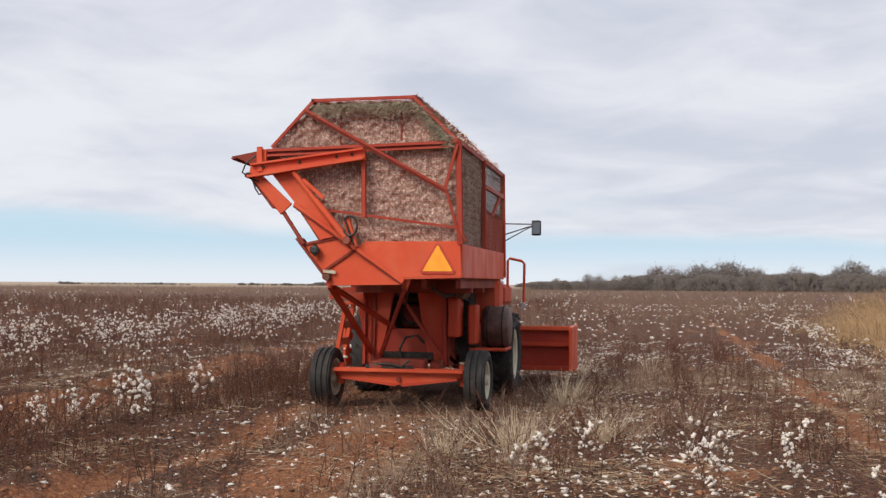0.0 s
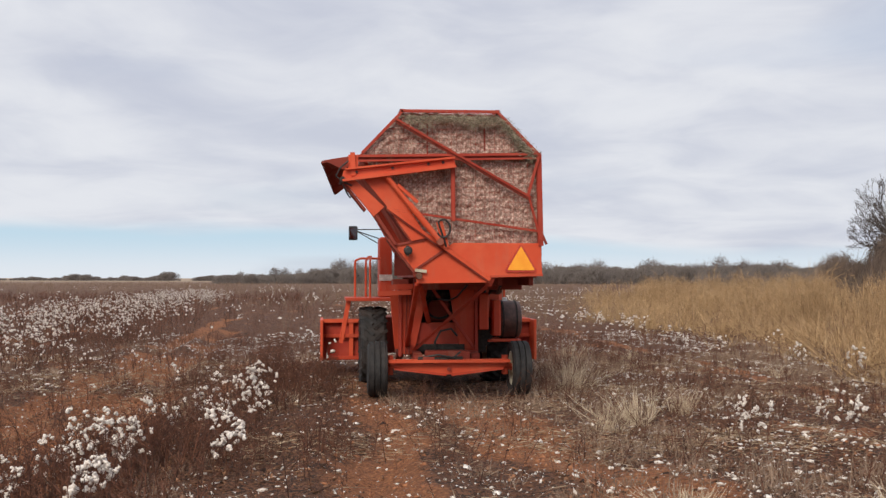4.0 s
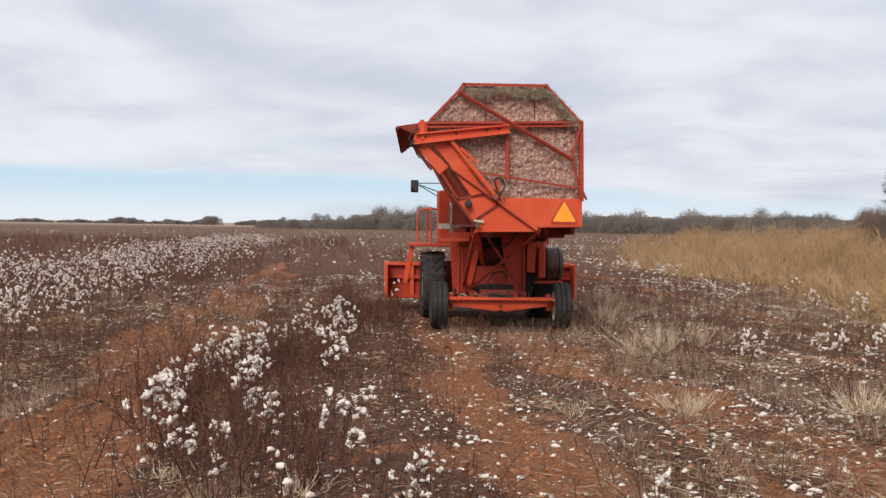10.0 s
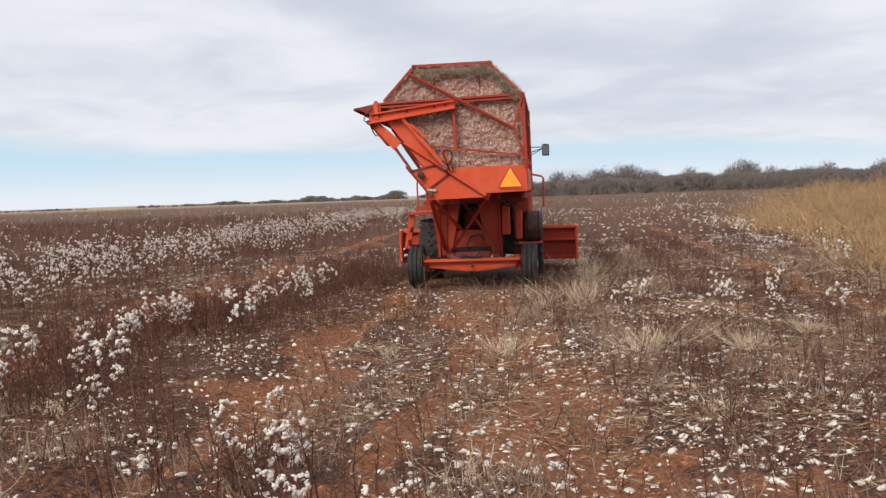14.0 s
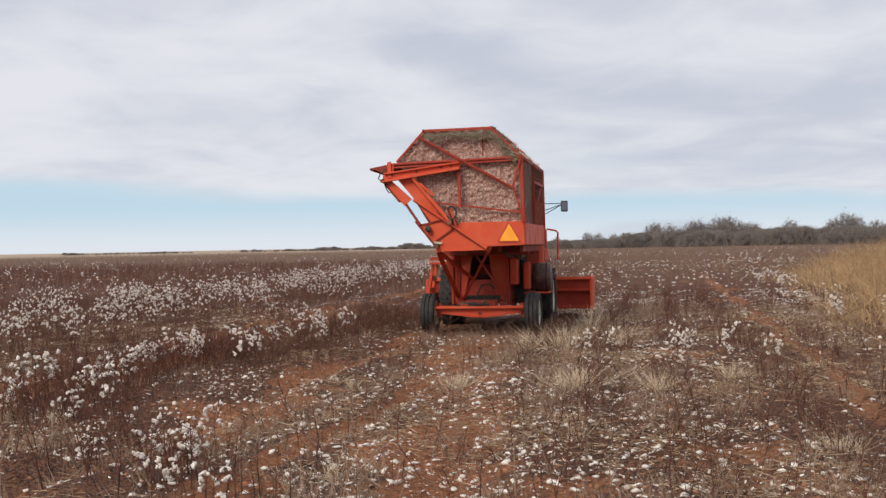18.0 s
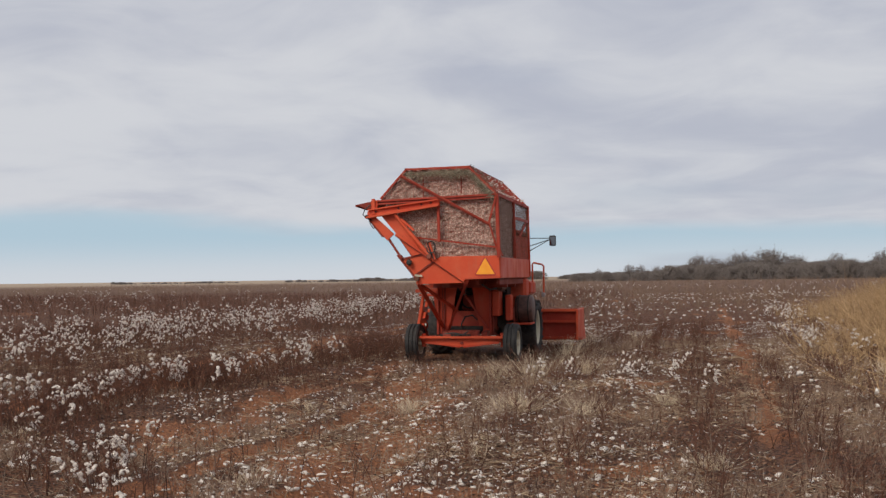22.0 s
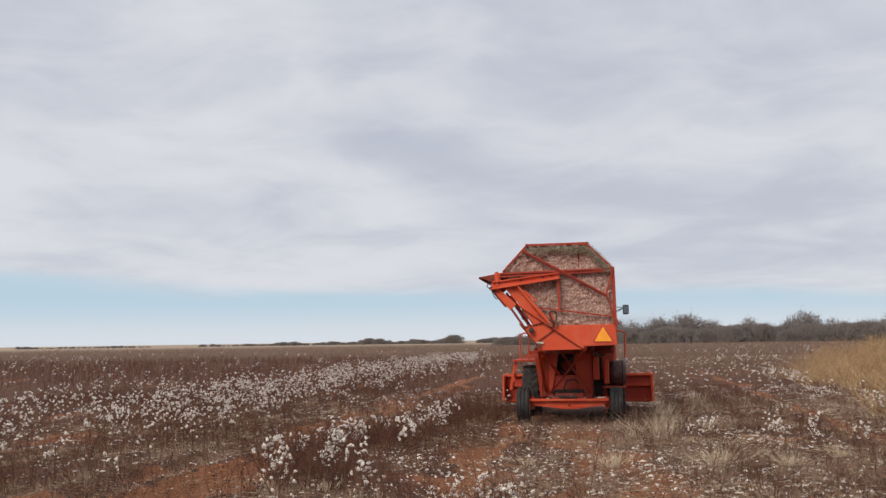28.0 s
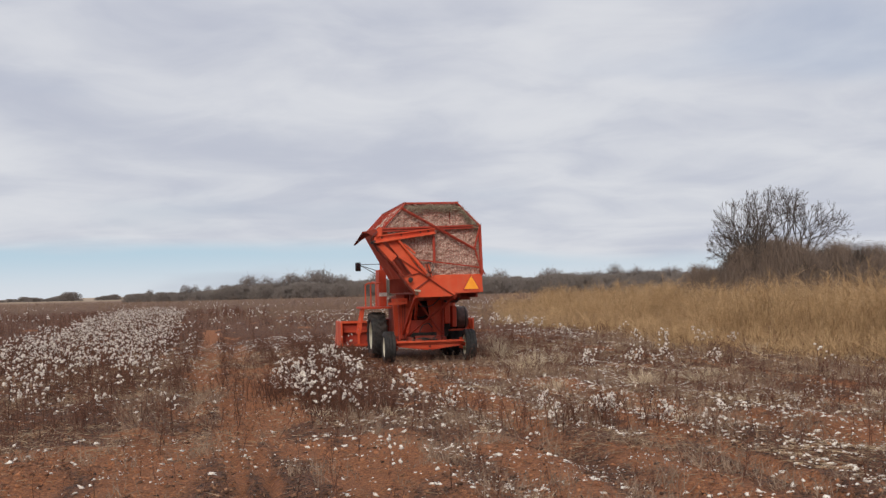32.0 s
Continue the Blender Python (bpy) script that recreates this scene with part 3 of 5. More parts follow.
# discharge hood along the left edge
bm = BM()
ends = []
for y, out, sink in ((-0.02, 0.0, 0.0), (3.05, 0.19, -0.14)):
    ends.append([bm.verts.new(p) for p in ((-1.30, y, 3.10 + sink * 0.3), (-1.70 + out, y, 3.03 + sink), (-1.72 + out, y, 2.99 + sink), (-1.69 + out, y, 3.0 + sink), (-1.30, y, 3.065 + sink * 0.3))])
for k in range(5):
    j = (k + 1) % 5
    bm.faces.new((ends[0][k], ends[0][j], ends[1][j], ends[1][k]))
bm.faces.new(ends[0])
bm.faces.new(ends[1][::-1])
# hood's dark red takes in the shade of its underside
hood = part("discharge_hood", bm, RED_DARK, rig, "sheet hood along the basket's edge, underside shade in its dark red")
bm = plate(BM(), [(-1.70, 3.03), (-1.36, 3.09), (-1.36, 2.99), (-1.46, 2.92)], -0.03, 0.02)
part("hood_end", bm, RED_DARK, hood)
part("hood_lip", bar(BM(), (-1.71, -0.02, 3.01), (-1.52, 3.05, 2.87), 0.03), RED_DARK, hood)

# lifting arm: outer strap, inner plate, and the lower box
bm = plate(BM(), [(-1.46, 2.78), (-1.33, 2.80), (-1.12, 2.61), (-0.96, 2.46), (-1.09, 2.34)], -0.085, 0.03, 0.004)
arm = part("lift_arm_head", bm, RED, rig)
bm = plate(BM(), [(-1.22, 2.82), (-0.93, 2.84), (-0.60, 2.36), (-0.42, 2.09), (-0.62, 2.045), (-0.93, 2.475)], -0.06, 0.035, 0.004)
part("lift_arm_web", bm, RED, arm)
# folded side of the arm, with the channel's shade put into its colour
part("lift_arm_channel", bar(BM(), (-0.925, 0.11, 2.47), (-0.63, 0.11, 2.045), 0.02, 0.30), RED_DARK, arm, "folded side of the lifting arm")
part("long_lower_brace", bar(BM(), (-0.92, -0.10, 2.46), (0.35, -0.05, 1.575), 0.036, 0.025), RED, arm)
# dark line below the brace: its underside's shade as colour
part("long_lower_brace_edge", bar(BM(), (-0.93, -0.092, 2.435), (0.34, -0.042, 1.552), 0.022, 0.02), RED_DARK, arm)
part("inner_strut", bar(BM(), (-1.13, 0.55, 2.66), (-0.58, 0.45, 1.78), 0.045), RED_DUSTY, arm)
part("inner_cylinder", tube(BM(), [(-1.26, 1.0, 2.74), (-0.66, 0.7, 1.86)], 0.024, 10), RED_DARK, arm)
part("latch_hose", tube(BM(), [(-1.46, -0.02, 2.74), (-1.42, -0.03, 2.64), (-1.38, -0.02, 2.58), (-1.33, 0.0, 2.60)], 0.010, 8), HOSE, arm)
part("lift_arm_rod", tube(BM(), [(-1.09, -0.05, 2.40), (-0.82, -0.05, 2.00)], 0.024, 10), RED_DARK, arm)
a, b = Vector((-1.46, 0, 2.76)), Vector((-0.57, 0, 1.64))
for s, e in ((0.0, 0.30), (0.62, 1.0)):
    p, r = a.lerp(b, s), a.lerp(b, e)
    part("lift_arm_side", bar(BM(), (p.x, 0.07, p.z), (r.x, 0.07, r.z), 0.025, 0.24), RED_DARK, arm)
part("long_cylinder", tube(BM(), [(-0.94, 0.35, 2.75), (-0.60, 0.35, 2.20)], 0.045, 10), RUST, arm)
bm = plate(BM(), [(-0.83, 2.00), (-0.37, 2.09), (-0.20, 1.95), (-0.10, 2.03), (1.0, 2.03), (1.02, 1.625), (0.34, 1.605), (0.33, 1.545), (-0.54, 1.53), (-0.60, 1.66)], -0.02, 0.05, 0.006)
box = part("lower_box_panel", bm, RED, rig)
part("box_bottom_flange", bar(BM(), (-0.55, 0.02, 1.545), (0.34, 0.02, 1.56), 0.03, 0.10), RED, box)
part("box_right_flange", bar(BM(), (0.36, 0.02, 1.615), (1.02, 0.02, 1.635), 0.02, 0.09), RED_DUSTY, box)
part("box_fold", bar(BM(), (-0.20, -0.03, 1.95), (-0.565, -0.03, 1.70), 0.022, 0.03), RED_DARK, box)
part("box_top_fold", bar(BM(), (-0.82, -0.028, 2.0), (-0.37, -0.028, 2.085), 0.02, 0.025), RED_DARK, box)
bm = BM()
block(bm, (-0.60, -0.05, 1.60), (-0.50, 0.03, 1.67), 0.01)
pivot = part("pivot_bracket", bm, RED_DARK, box)
part("pivot_strip", bar(BM(), (-0.575, -0.055, 1.69), (-0.44, -0.055, 1.675), 0.03, 0.02), RIM, pivot, "worn pale strip")
part("pivot_bolt", lathe(BM(), [(-0.05, 0.04), (0.05, 0.04)], 12, close=False), RUST, pivot).matrix_basis = pose(-0.53, -0.06, 1.62, 0, 0, 90)

# hoist cylinder
cyl = part("hoist_cylinder", tube(BM(), [(-0.93, -0.13, 2.83), (-0.52, -0.14, 2.32)], 0.030, 12), RED, rig, smooth=False)
part("cylinder_barrel", tube(BM(), [(-0.66, -0.14, 2.50), (-0.30, -0.14, 2.07)], 0.039, 14), RED, cyl)
part("cylinder_bracket", bar(BM(), (-0.80, -0.15, 2.73), (-0.56, -0.15, 2.52), 0.035, 0.03), RED, cyl)
part("cylinder_eye", lathe(BM(), [(-0.03, 0.045), (0.03, 0.045)], 14, close=False), RED_DARK, cyl).matrix_basis = pose(-0.28, -0.14, 2.04, 0, 0, 90)
part("anchor_leg", bar(BM(), (-0.29, -0.13, 2.28), (-0.20, -0.10, 1.97), 0.07, 0.04), RED, cyl)
part("second_anchor_leg", bar(BM(), (-0.33, -0.11, 2.07), (-0.19, -0.09, 1.96), 0.06, 0.03), RED, cyl)
loop = [(-0.24 + 0.085 * math.cos(q), -0.16, 2.20 + 0.11 * math.sin(q)) for q in np.linspace(-2.6, 2.4, 14)]
part("looped_hose", tube(BM(), [(-0.20, -0.12, 1.98)] + loop[::-1], 0.013, 8), HOSE, cyl)

# work lamp
lamp_body = part("work_lamp", lathe(BM(), [(-0.07, 0.03), (-0.02, 0.05), (0.03, 0.055), (0.04, 0.045)], 14, close=False), IRON, rig, "grimy round work lamp")
lamp_body.matrix_basis = pose(-0.67, -0.09, 1.93, 0, 0, -90)
part("lamp_lens", lathe(BM(), [(0.041, 0.042), (0.046, 0.03)], 14, close=False), HOSE, lamp_body)
part("lamp_bracket", bar(BM(), (0.0, 0.0, -0.07), (0.0, 0.0, 0.06), 0.05, 0.03), RUST, lamp_body)

# slow vehicle triangle
def tri(s, cut=0.0):
    h = s * 0.866
    return [(-s / 2 + cut, 0), (s / 2 - cut, 0), (s / 2 - cut * 0.4, cut * 0.9), (cut * 0.55, h - cut), (-cut * 0.55, h - cut), (-s / 2 + cut * 0.4, cut * 0.9)]


sign = part("warning_triangle", plate(BM(), [(0.747 + x, 1.665 + z) for x, z in tri(0.43, 0.035)], -0.036, 0.010), SIGN_RED, rig, "orange warning triangle with dark red border")
part("triangle_face", plate(BM(), [(0.747 + x, 1.693 + z) for x, z in tri(0.345, 0.012)], -0.041, 0.008), ORANGE, sign)
bent = part("bent_strap", bar(BM(), (1.0, -0.02, 2.18), (1.07, -0.03, 2.02), 0.022, 0.02), RED_DARK, rig)

# ---- chassis tower below the basket
tower = part("rear_tower", plate(BM(), [(-0.45, 1.56), (-0.13, 1.56), (-0.19, 1.15), (-0.29, 0.60), (-0.33, 0.55), (-0.45, 0.55)], 0.50, 0.05, 0.005), RED_DUSTY, rig)
part("tower_right_plate", plate(BM(), [(0.11, 1.56), (0.43, 1.56), (0.43, 0.55), (0.30, 0.55), (0.25, 0.60), (0.16, 1.15)], 0.50, 0.05, 0.005), RED_DUSTY, tower)
# duller red here puts the lower plate's shade into its colour
part("tower_lower_plate", plate(BM(), [(-0.22, 0.99), (0.20, 0.99), (0.27, 0.60), (-0.30, 0.60)], 0.56, 0.04, 0.005), RED_DULL, tower)
part("tower_seam", bar(BM(), (-0.385, 0.495, 1.54), (-0.40, 0.495, 0.52), 0.012, 0.02), RED_DARK, tower)
part("tower_upper_plate", plate(BM(), [(-0.13, 1.58), (0.11, 1.58), (0.11, 1.52), (-0.13, 1.52)], 0.56, 0.04), RED_DARK, tower)
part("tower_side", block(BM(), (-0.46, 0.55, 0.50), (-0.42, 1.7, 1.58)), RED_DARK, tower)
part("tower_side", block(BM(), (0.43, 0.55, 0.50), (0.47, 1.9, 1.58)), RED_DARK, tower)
# near-black sheet added behind the tower's opening to stand for its shade
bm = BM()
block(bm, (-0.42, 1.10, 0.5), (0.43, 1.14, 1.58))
part("opening_backing", bm, IRON, tower, "near-black sheet for the dark depth of the tower's opening")
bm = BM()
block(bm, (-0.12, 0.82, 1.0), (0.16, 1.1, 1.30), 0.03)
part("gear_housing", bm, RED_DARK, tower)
part("drive_shaft", tube(BM(), [(-0.2, 0.75, 1.36), (0.3, 0.78, 1.42)], 0.05, 12), IRON, tower)
part("fan_shroud", lathe(BM(), [(-0.02, 0.17), (0.06, 0.17), (0.06, 0.14), (-0.02, 0.14)], 20, (0, 0, 0)), IRON, tower).matrix_basis = pose(0.03, 0.80, 1.20, 0, 0, 90)
tower.matrix_basis = Matrix.LocRotScale((-0.06, 1.40, -0.03), None, (1.2, 1.0, 1.0))
part("cross_brace", bar(BM(), (0.37, 0.04, 1.53), (-0.40, 1.86, 0.60), 0.034, 0.034), RED_DULL, rig)
part("cross_brace_lug", bar(BM(), (0.40, 0.02, 1.62), (0.35, 0.06, 1.50), 0.07, 0.03), RED_DULL, rig)
part("second_cross_brace", bar(BM(), (-0.10, 0.46, 1.50), (0.40, 0.42, 0.64), 0.028, 0.03), RED_DULL, tower)
for x in (-0.44, 0.44):
    part("tower_foot", bar(BM(), (x, 0.6, 0.62), (x, 1.3, 0.45), 0.06), RED_DARK, tower)

# left side struts from the pivot to the axle
for name, a, b, wide in (
    ("left_strut", (-0.54, 0.08, 1.52), (-0.52, 2.0, 0.60), 0.05),
    ("left_rear_strut", (-0.50, 0.12, 1.50), (-0.22, 1.86, 0.98), 0.045),
    ("left_outer_plate", (-0.70, 2.0, 1.40), (-0.62, 2.2, 0.60), 0.10),
    ("left_step_bar", (-0.84, 1.60, 1.46), (-0.45, 1.60, 1.48), 0.065),
    ("left_slider_bar", (-0.95, 1.4, 1.38), (-0.50, 1.4, 1.40), 0.05),
):
    part(name, bar(BM(), a, b, wide, bevel=0.006), RED_DUSTY, rig)
bm = BM()
block(bm, (-0.74, 1.60, 1.48), (-0.52, 1.95, 1.58), 0.01)
part("pivot_block", bm, RED_DARK, rig)

# right side: pump box, cooler, tank
bm = BM()
block(bm, (0.50, 1.84, 0.86), (0.64, 2.25, 1.38), 0.015)
part("pump_box", bm, RED_DUSTY, rig)
# near-black block: the shadow between pump box and tank is in its colour
bm = BM()
block(bm, (0.53, 2.45, 0.50), (0.70, 3.2, 1.50), 0.02)
part("engine_block", bm, IRON, rig, "engine block, near-black for the shadowed void beside the tank")
part("engine_pulley", lathe(BM(), [(-0.03, 0.16), (0.03, 0.16), (0.03, 0.05), (0.08, 0.05)], 20, close=False), IRON, rig).matrix_basis = pose(0.62, 2.40, 0.74, 0, 0, 90)
bm = BM()
block(bm, (0.73, 2.05, 0.76), (0.85, 2.30, 1.28), 0.02)
part("side_guard", bm, RED_DUSTY, rig)
tank = part("fuel_tank", lathe(BM(), [(-0.18, 0.235), (-0.165, 0.265), (-0.08, 0.278), (0.08, 0.278), (0.165, 0.265), (0.18, 0.23)], 28, close=False), TANK, rig, "round grimy fuel tank", True)
tank.matrix_basis = pose(1.04, 2.60, 0.98, 0, 0, 0)
for x in (-0.10, 0.10):
    part("tank_strap", lathe(BM(), [(x - 0.012, 0.286), (x + 0.012, 0.286), (x + 0.012, 0.270), (x - 0.012, 0.270)], 28), IRON, tank)
bm = BM()
block(bm, (0.70, 2.32, 0.66), (1.20, 2.88, 0.70), 0.01)
part("tank_shelf", bm, RED_DUSTY, rig)

# dark bars added under the basket to close a gap that let sky through
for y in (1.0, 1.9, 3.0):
    part("belly_gap_filler", block(BM(), (-0.50, y, 1.44), (0.96, y + 0.08, 1.60), 0.008), RED_DARK, rig)
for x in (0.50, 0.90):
    part("belly_gap_sill", block(BM(), (x, 0.25, 1.50), (x + 0.06, 3.3, 1.60), 0.006), RED_DARK, rig)

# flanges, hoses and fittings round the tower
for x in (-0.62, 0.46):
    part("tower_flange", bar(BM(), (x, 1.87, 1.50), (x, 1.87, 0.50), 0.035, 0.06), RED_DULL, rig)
# near-black block painted in for the shaded gap between tower and axle
part("tower_foot_gap", block(BM(), (-0.38, 1.87, 0.555), (0.30, 1.95, 0.66), 0.004), IRON, rig, "near-black block for the shaded gap at the tower's foot")
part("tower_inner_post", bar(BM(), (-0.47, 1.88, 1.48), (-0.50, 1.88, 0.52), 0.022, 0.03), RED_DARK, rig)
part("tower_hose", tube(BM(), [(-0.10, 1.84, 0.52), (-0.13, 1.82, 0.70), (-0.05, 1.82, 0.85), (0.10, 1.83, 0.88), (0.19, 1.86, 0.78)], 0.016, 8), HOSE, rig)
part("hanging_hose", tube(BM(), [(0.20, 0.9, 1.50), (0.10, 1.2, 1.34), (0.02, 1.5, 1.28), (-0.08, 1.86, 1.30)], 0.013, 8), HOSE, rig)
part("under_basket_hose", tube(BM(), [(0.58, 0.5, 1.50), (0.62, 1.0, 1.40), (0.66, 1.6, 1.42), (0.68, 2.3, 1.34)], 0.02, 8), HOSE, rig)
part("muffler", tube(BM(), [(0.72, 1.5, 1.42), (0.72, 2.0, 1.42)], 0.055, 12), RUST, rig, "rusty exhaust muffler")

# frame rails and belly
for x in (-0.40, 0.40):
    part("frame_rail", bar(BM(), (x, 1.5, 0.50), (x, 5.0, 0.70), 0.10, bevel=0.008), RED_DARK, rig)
# core in dark red: the open belly's darkness is put into its colour
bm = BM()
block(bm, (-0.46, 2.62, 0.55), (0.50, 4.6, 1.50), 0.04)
part("body_core", bm, RED_DARK, rig, "dark red engine and fan housing, belly shade in its colour")
bm = BM()
block(bm, (0.56, 2.9, 1.0), (1.02, 3.35, 1.62), 0.06)
part("air_cleaner_cover", bm, RED_DUSTY, rig)

# ---- steering axle
bm = plate(BM(), [(-0.80, 0.48), (-0.80, 0.39), (-0.12, 0.29), (0.12, 0.29), (0.80, 0.39), (0.80, 0.48), (0.2, 0.46), (-0.2, 0.46)], 1.26, 0.18, 0.012)
axle = part("steering_axle", bm, RED, rig)
part("axle_flange", bar(BM(), (-0.82, 1.22, 0.475), (0.82, 1.22, 0.475), 0.035, 0.13), RED, axle)
part("axle_lower_flange", bar(BM(), (-0.74, 1.29, 0.37), (-0.04, 1.29, 0.285), 0.025, 0.09), RED_DUSTY, axle)
part("axle_lower_flange", bar(BM(), (0.04, 1.29, 0.285), (0.74, 1.29, 0.37), 0.025, 0.09), RED_DUSTY, axle)
part("steering_cylinder", tube(BM(), [(-0.42, 1.22, 0.50), (0.18, 1.22, 0.50)], 0.035, 12), IRON, axle)
part("tie_rod", tube(BM(), [(-0.75, 1.20, 0.47), (0.75, 1.20, 0.47)], 0.018, 8), RUST, axle)
part("steering_hose", tube(BM(), [(-0.35, 1.20, 0.53), (-0.15, 1.18, 0.56), (0.05, 1.17, 0.52), (0.15, 1.2, 0.60)], 0.014, 8), HOSE, axle)
bm = BM()
block(bm, (-0.36, 1.18, 0.44), (-0.20, 1.30, 0.54), 0.01)
part("axle_bracket", bm, RED_DARK, axle)
part("centre_pin", lathe(BM(), [(-0.05, 0.028), (0.05, 0.028)], 12, close=False), RED_DARK, axle).matrix_basis = pose(0, 1.27, 0.36, 0, 0, 90)
bm = BM()
block(bm, (-0.30, 1.32, 0.40), (0.30, 1.60, 0.60), 0.02)
part("axle_cradle", bm, RED_DARK, axle)


def tyre_profile(radius, wide, ribs):
    """A closed section with ribs on the tread."""
    half, out = wide / 2, []
    out += [(-half * 0.62, radius * 0.60), (-half * 0.92, radius * 0.70), (-half, radius * 0.82), (-half * 0.90, radius * 0.95)]
    for k in range(ribs):
        a = -half * 0.84 + k * half * 1.68 / ribs
        b = a + half * 1.68 / ribs
        crown = radius * (1 - 0.022 * (abs((a + b) / 2) / half) ** 2)
        out += [(a + 0.005, crown - 0.018), (a + 0.012, crown), (b - 0.012, crown), (b - 0.005, crown - 0.018)]
    out += [(half * 0.90, radius * 0.95), (half, radius * 0.82), (half * 0.92, radius * 0.70), (half * 0.62, radius * 0.60)]
    return out


def wheel(name, radius, wide, at, turn, face, ribs=3, lugs=0):
    """A wheel whose dished rim shows on the side that face gives (-1 or 1)."""
    hub = part(name, lathe(BM(), [(-0.10, 0.07), (0.10, 0.07), (0.13, 0.05)], 14, close=False), RIM, rig)
    hub.matrix_basis = pose(*at, 0, 0, turn)
    tyre = part("tyre", lathe(BM(), tyre_profile(radius, wide, ribs), 48), RUBBER, hub, smooth=False)
    r = radius * 0.63
    part("rim", lathe(BM(), [(-wide * 0.40, r), (-wide * 0.36, r * 0.90), (-0.02, r * 0.84), (0.02, r * 0.84), (wide * 0.36, r * 0.90), (wide * 0.40, r), (wide * 0.34, r * 0.99), (-wide * 0.34, r * 0.99)], 36), RIM, hub)
    part("dish", lathe(BM(), [(face * 0.02, r * 0.86), (face * 0.045, r * 0.55), (face * 0.02, r * 0.30), (face * 0.0, r * 0.30), (face * 0.02, r * 0.53), (face * 0.0, r * 0.86)], 30), RIM, hub)
    for k in range(6):
        q = k * math.pi / 3
        part("wheel_bolt", lathe(BM(), [(face * 0.03, 0.014), (face * 0.07, 0.014)], 6, (0, r * 0.42 * math.cos(q), r * 0.42 * math.sin(q)), close=False), RUST, hub)
    if lugs:
        bm = BM()
        for k in range(lugs):
            for side in (-1, 1):
                q = 2 * math.pi * (k + (0.5 if side > 0 else 0)) / lugs
                pts = []
                for s, dq in ((0.04, 0.0), (0.50, -0.16), (0.98, -0.30)):
                    rr = radius * (1.0 if s < 0.9 else 0.965)
                    pts.append((side * wide / 2 * s, rr * math.cos(q + dq), rr * math.sin(q + dq)))
                for a, b in zip(pts, pts[1:]):
                    bar(bm, a, b, 0.045, 0.05, bevel=0)
        part("tread_lug_ring", bm, RUBBER, tyre)
    return hub


wheel("left_steer_wheel", 0.372, 0.27, (-0.965, 1.38, 0.362), -1, -1)
wheel("right_steer_wheel", 0.372, 0.27, (0.985, 1.38, 0.362), -1, 1)
for side in (-1, 1):
    part("spindle", tube(BM(), [(side * 0.78, 1.38, 0.40), (side * 0.92, 1.38, 0.37)], 0.05, 10), RED_DUSTY, axle)
    part("kingpin", tube(BM(), [(side * 0.79, 1.38, 0.28), (side * 0.79, 1.38, 0.54)], 0.045, 10), RED_DUSTY, axle)
wheel("left_drive_wheel", 0.57, 0.40, (-0.93, 3.50, 0.56), 0, -1, 1, 20)
wheel("right_drive_wheel", 0.57, 0.40, (1.00, 3.50, 0.56), 0, 1, 1, 20)

# ---- stripping header
for side, inner, outer in ((-1, 0.80, 1.72), (1, 0.95, 1.87)):
    lo, hi = sorted((side * inner, side * outer))
    bm = BM()
    block(bm, (lo, 5.02, 0.24), (hi, 5.06, 0.86), 0.006)
    # trough panel's darker red holds the shade of the deep recess
    head = part("header_trough", bm, RED_DULL, rig)
    for z in (0.25, 0.62, 0.87):
        part("header_lip", bar(BM(), (lo, 4.98, z), (hi, 4.98, z), 0.05, 0.10), RED if z > 0.8 else RED_DUSTY, head)
    bm = BM()
    block(bm, (side * outer - 0.02, 4.62, 0.22), (side * outer + 0.03, 5.9, 0.90), 0.01)
    part("header_end_plate", bm, RED, head)
    if side < 0:
        part("header_post", bar(BM(), (side * (inner + 0.42), 4.97, 0.26), (side * (inner + 0.42), 4.97, 0.86), 0.06, 0.05), RED, head)
    part("header_auger", tube(BM(), [(lo, 5.25, 0.45), (hi, 5.25, 0.45)], 0.13, 14), RUST, head)
    bm = BM()
    block(bm, (lo, 5.06, 0.20), (hi, 5.9, 0.26))
    part("header_floor", bm, RED_DARK, head)
    for x in np.linspace(lo + 0.15, hi - 0.15, 2):
        part("row_divider", plate(BM(), [(x - 0.14, 0.15), (x + 0.14, 0.15), (x + 0.10, 0.55), (x - 0.10, 0.55)], 5.7, 0.9, 0.02), RED, head)
part("header_throat", block(BM(), (-0.75, 4.6, 0.35), (0.85, 5.3, 0.95), 0.02), RED_DARK, rig)

# ---- operator's platform on the left, railings, mirrors
bm = BM()
block(bm, (-1.35, 3.15, 1.24), (-0.45, 4.35, 1.29), 0.006)
deck = part("operator_platform", bm, RED_DUSTY, rig)
for x, y in ((-1.20, 3.6), (-1.02, 3.9), (-0.98, 3.25)):
    part("rail_post", tube(BM(), [(x, y, 1.28), (x, y, 1.86)], 0.017, 8), RED, deck)
part("hand_rail", tube(BM(), [(-1.20, 3.6, 1.86), (-1.12, 3.62, 1.90), (-0.80, 3.62, 1.90)], 0.017, 8), RED, deck)
part("hand_rail", tube(BM(), [(-1.02, 3.9, 1.86), (-0.98, 3.9, 1.93), (-0.95, 3.6, 1.93), (-0.98, 3.25, 1.86)], 0.017, 8), RED, deck)
part("platform_ladder", bar(BM(), (-1.30, 3.3, 1.24), (-1.42, 3.3, 0.60), 0.05), RED, deck)
part("platform_ladder", bar(BM(), (-1.30, 3.7, 1.24), (-1.42, 3.7, 0.60), 0.05), RED, deck)
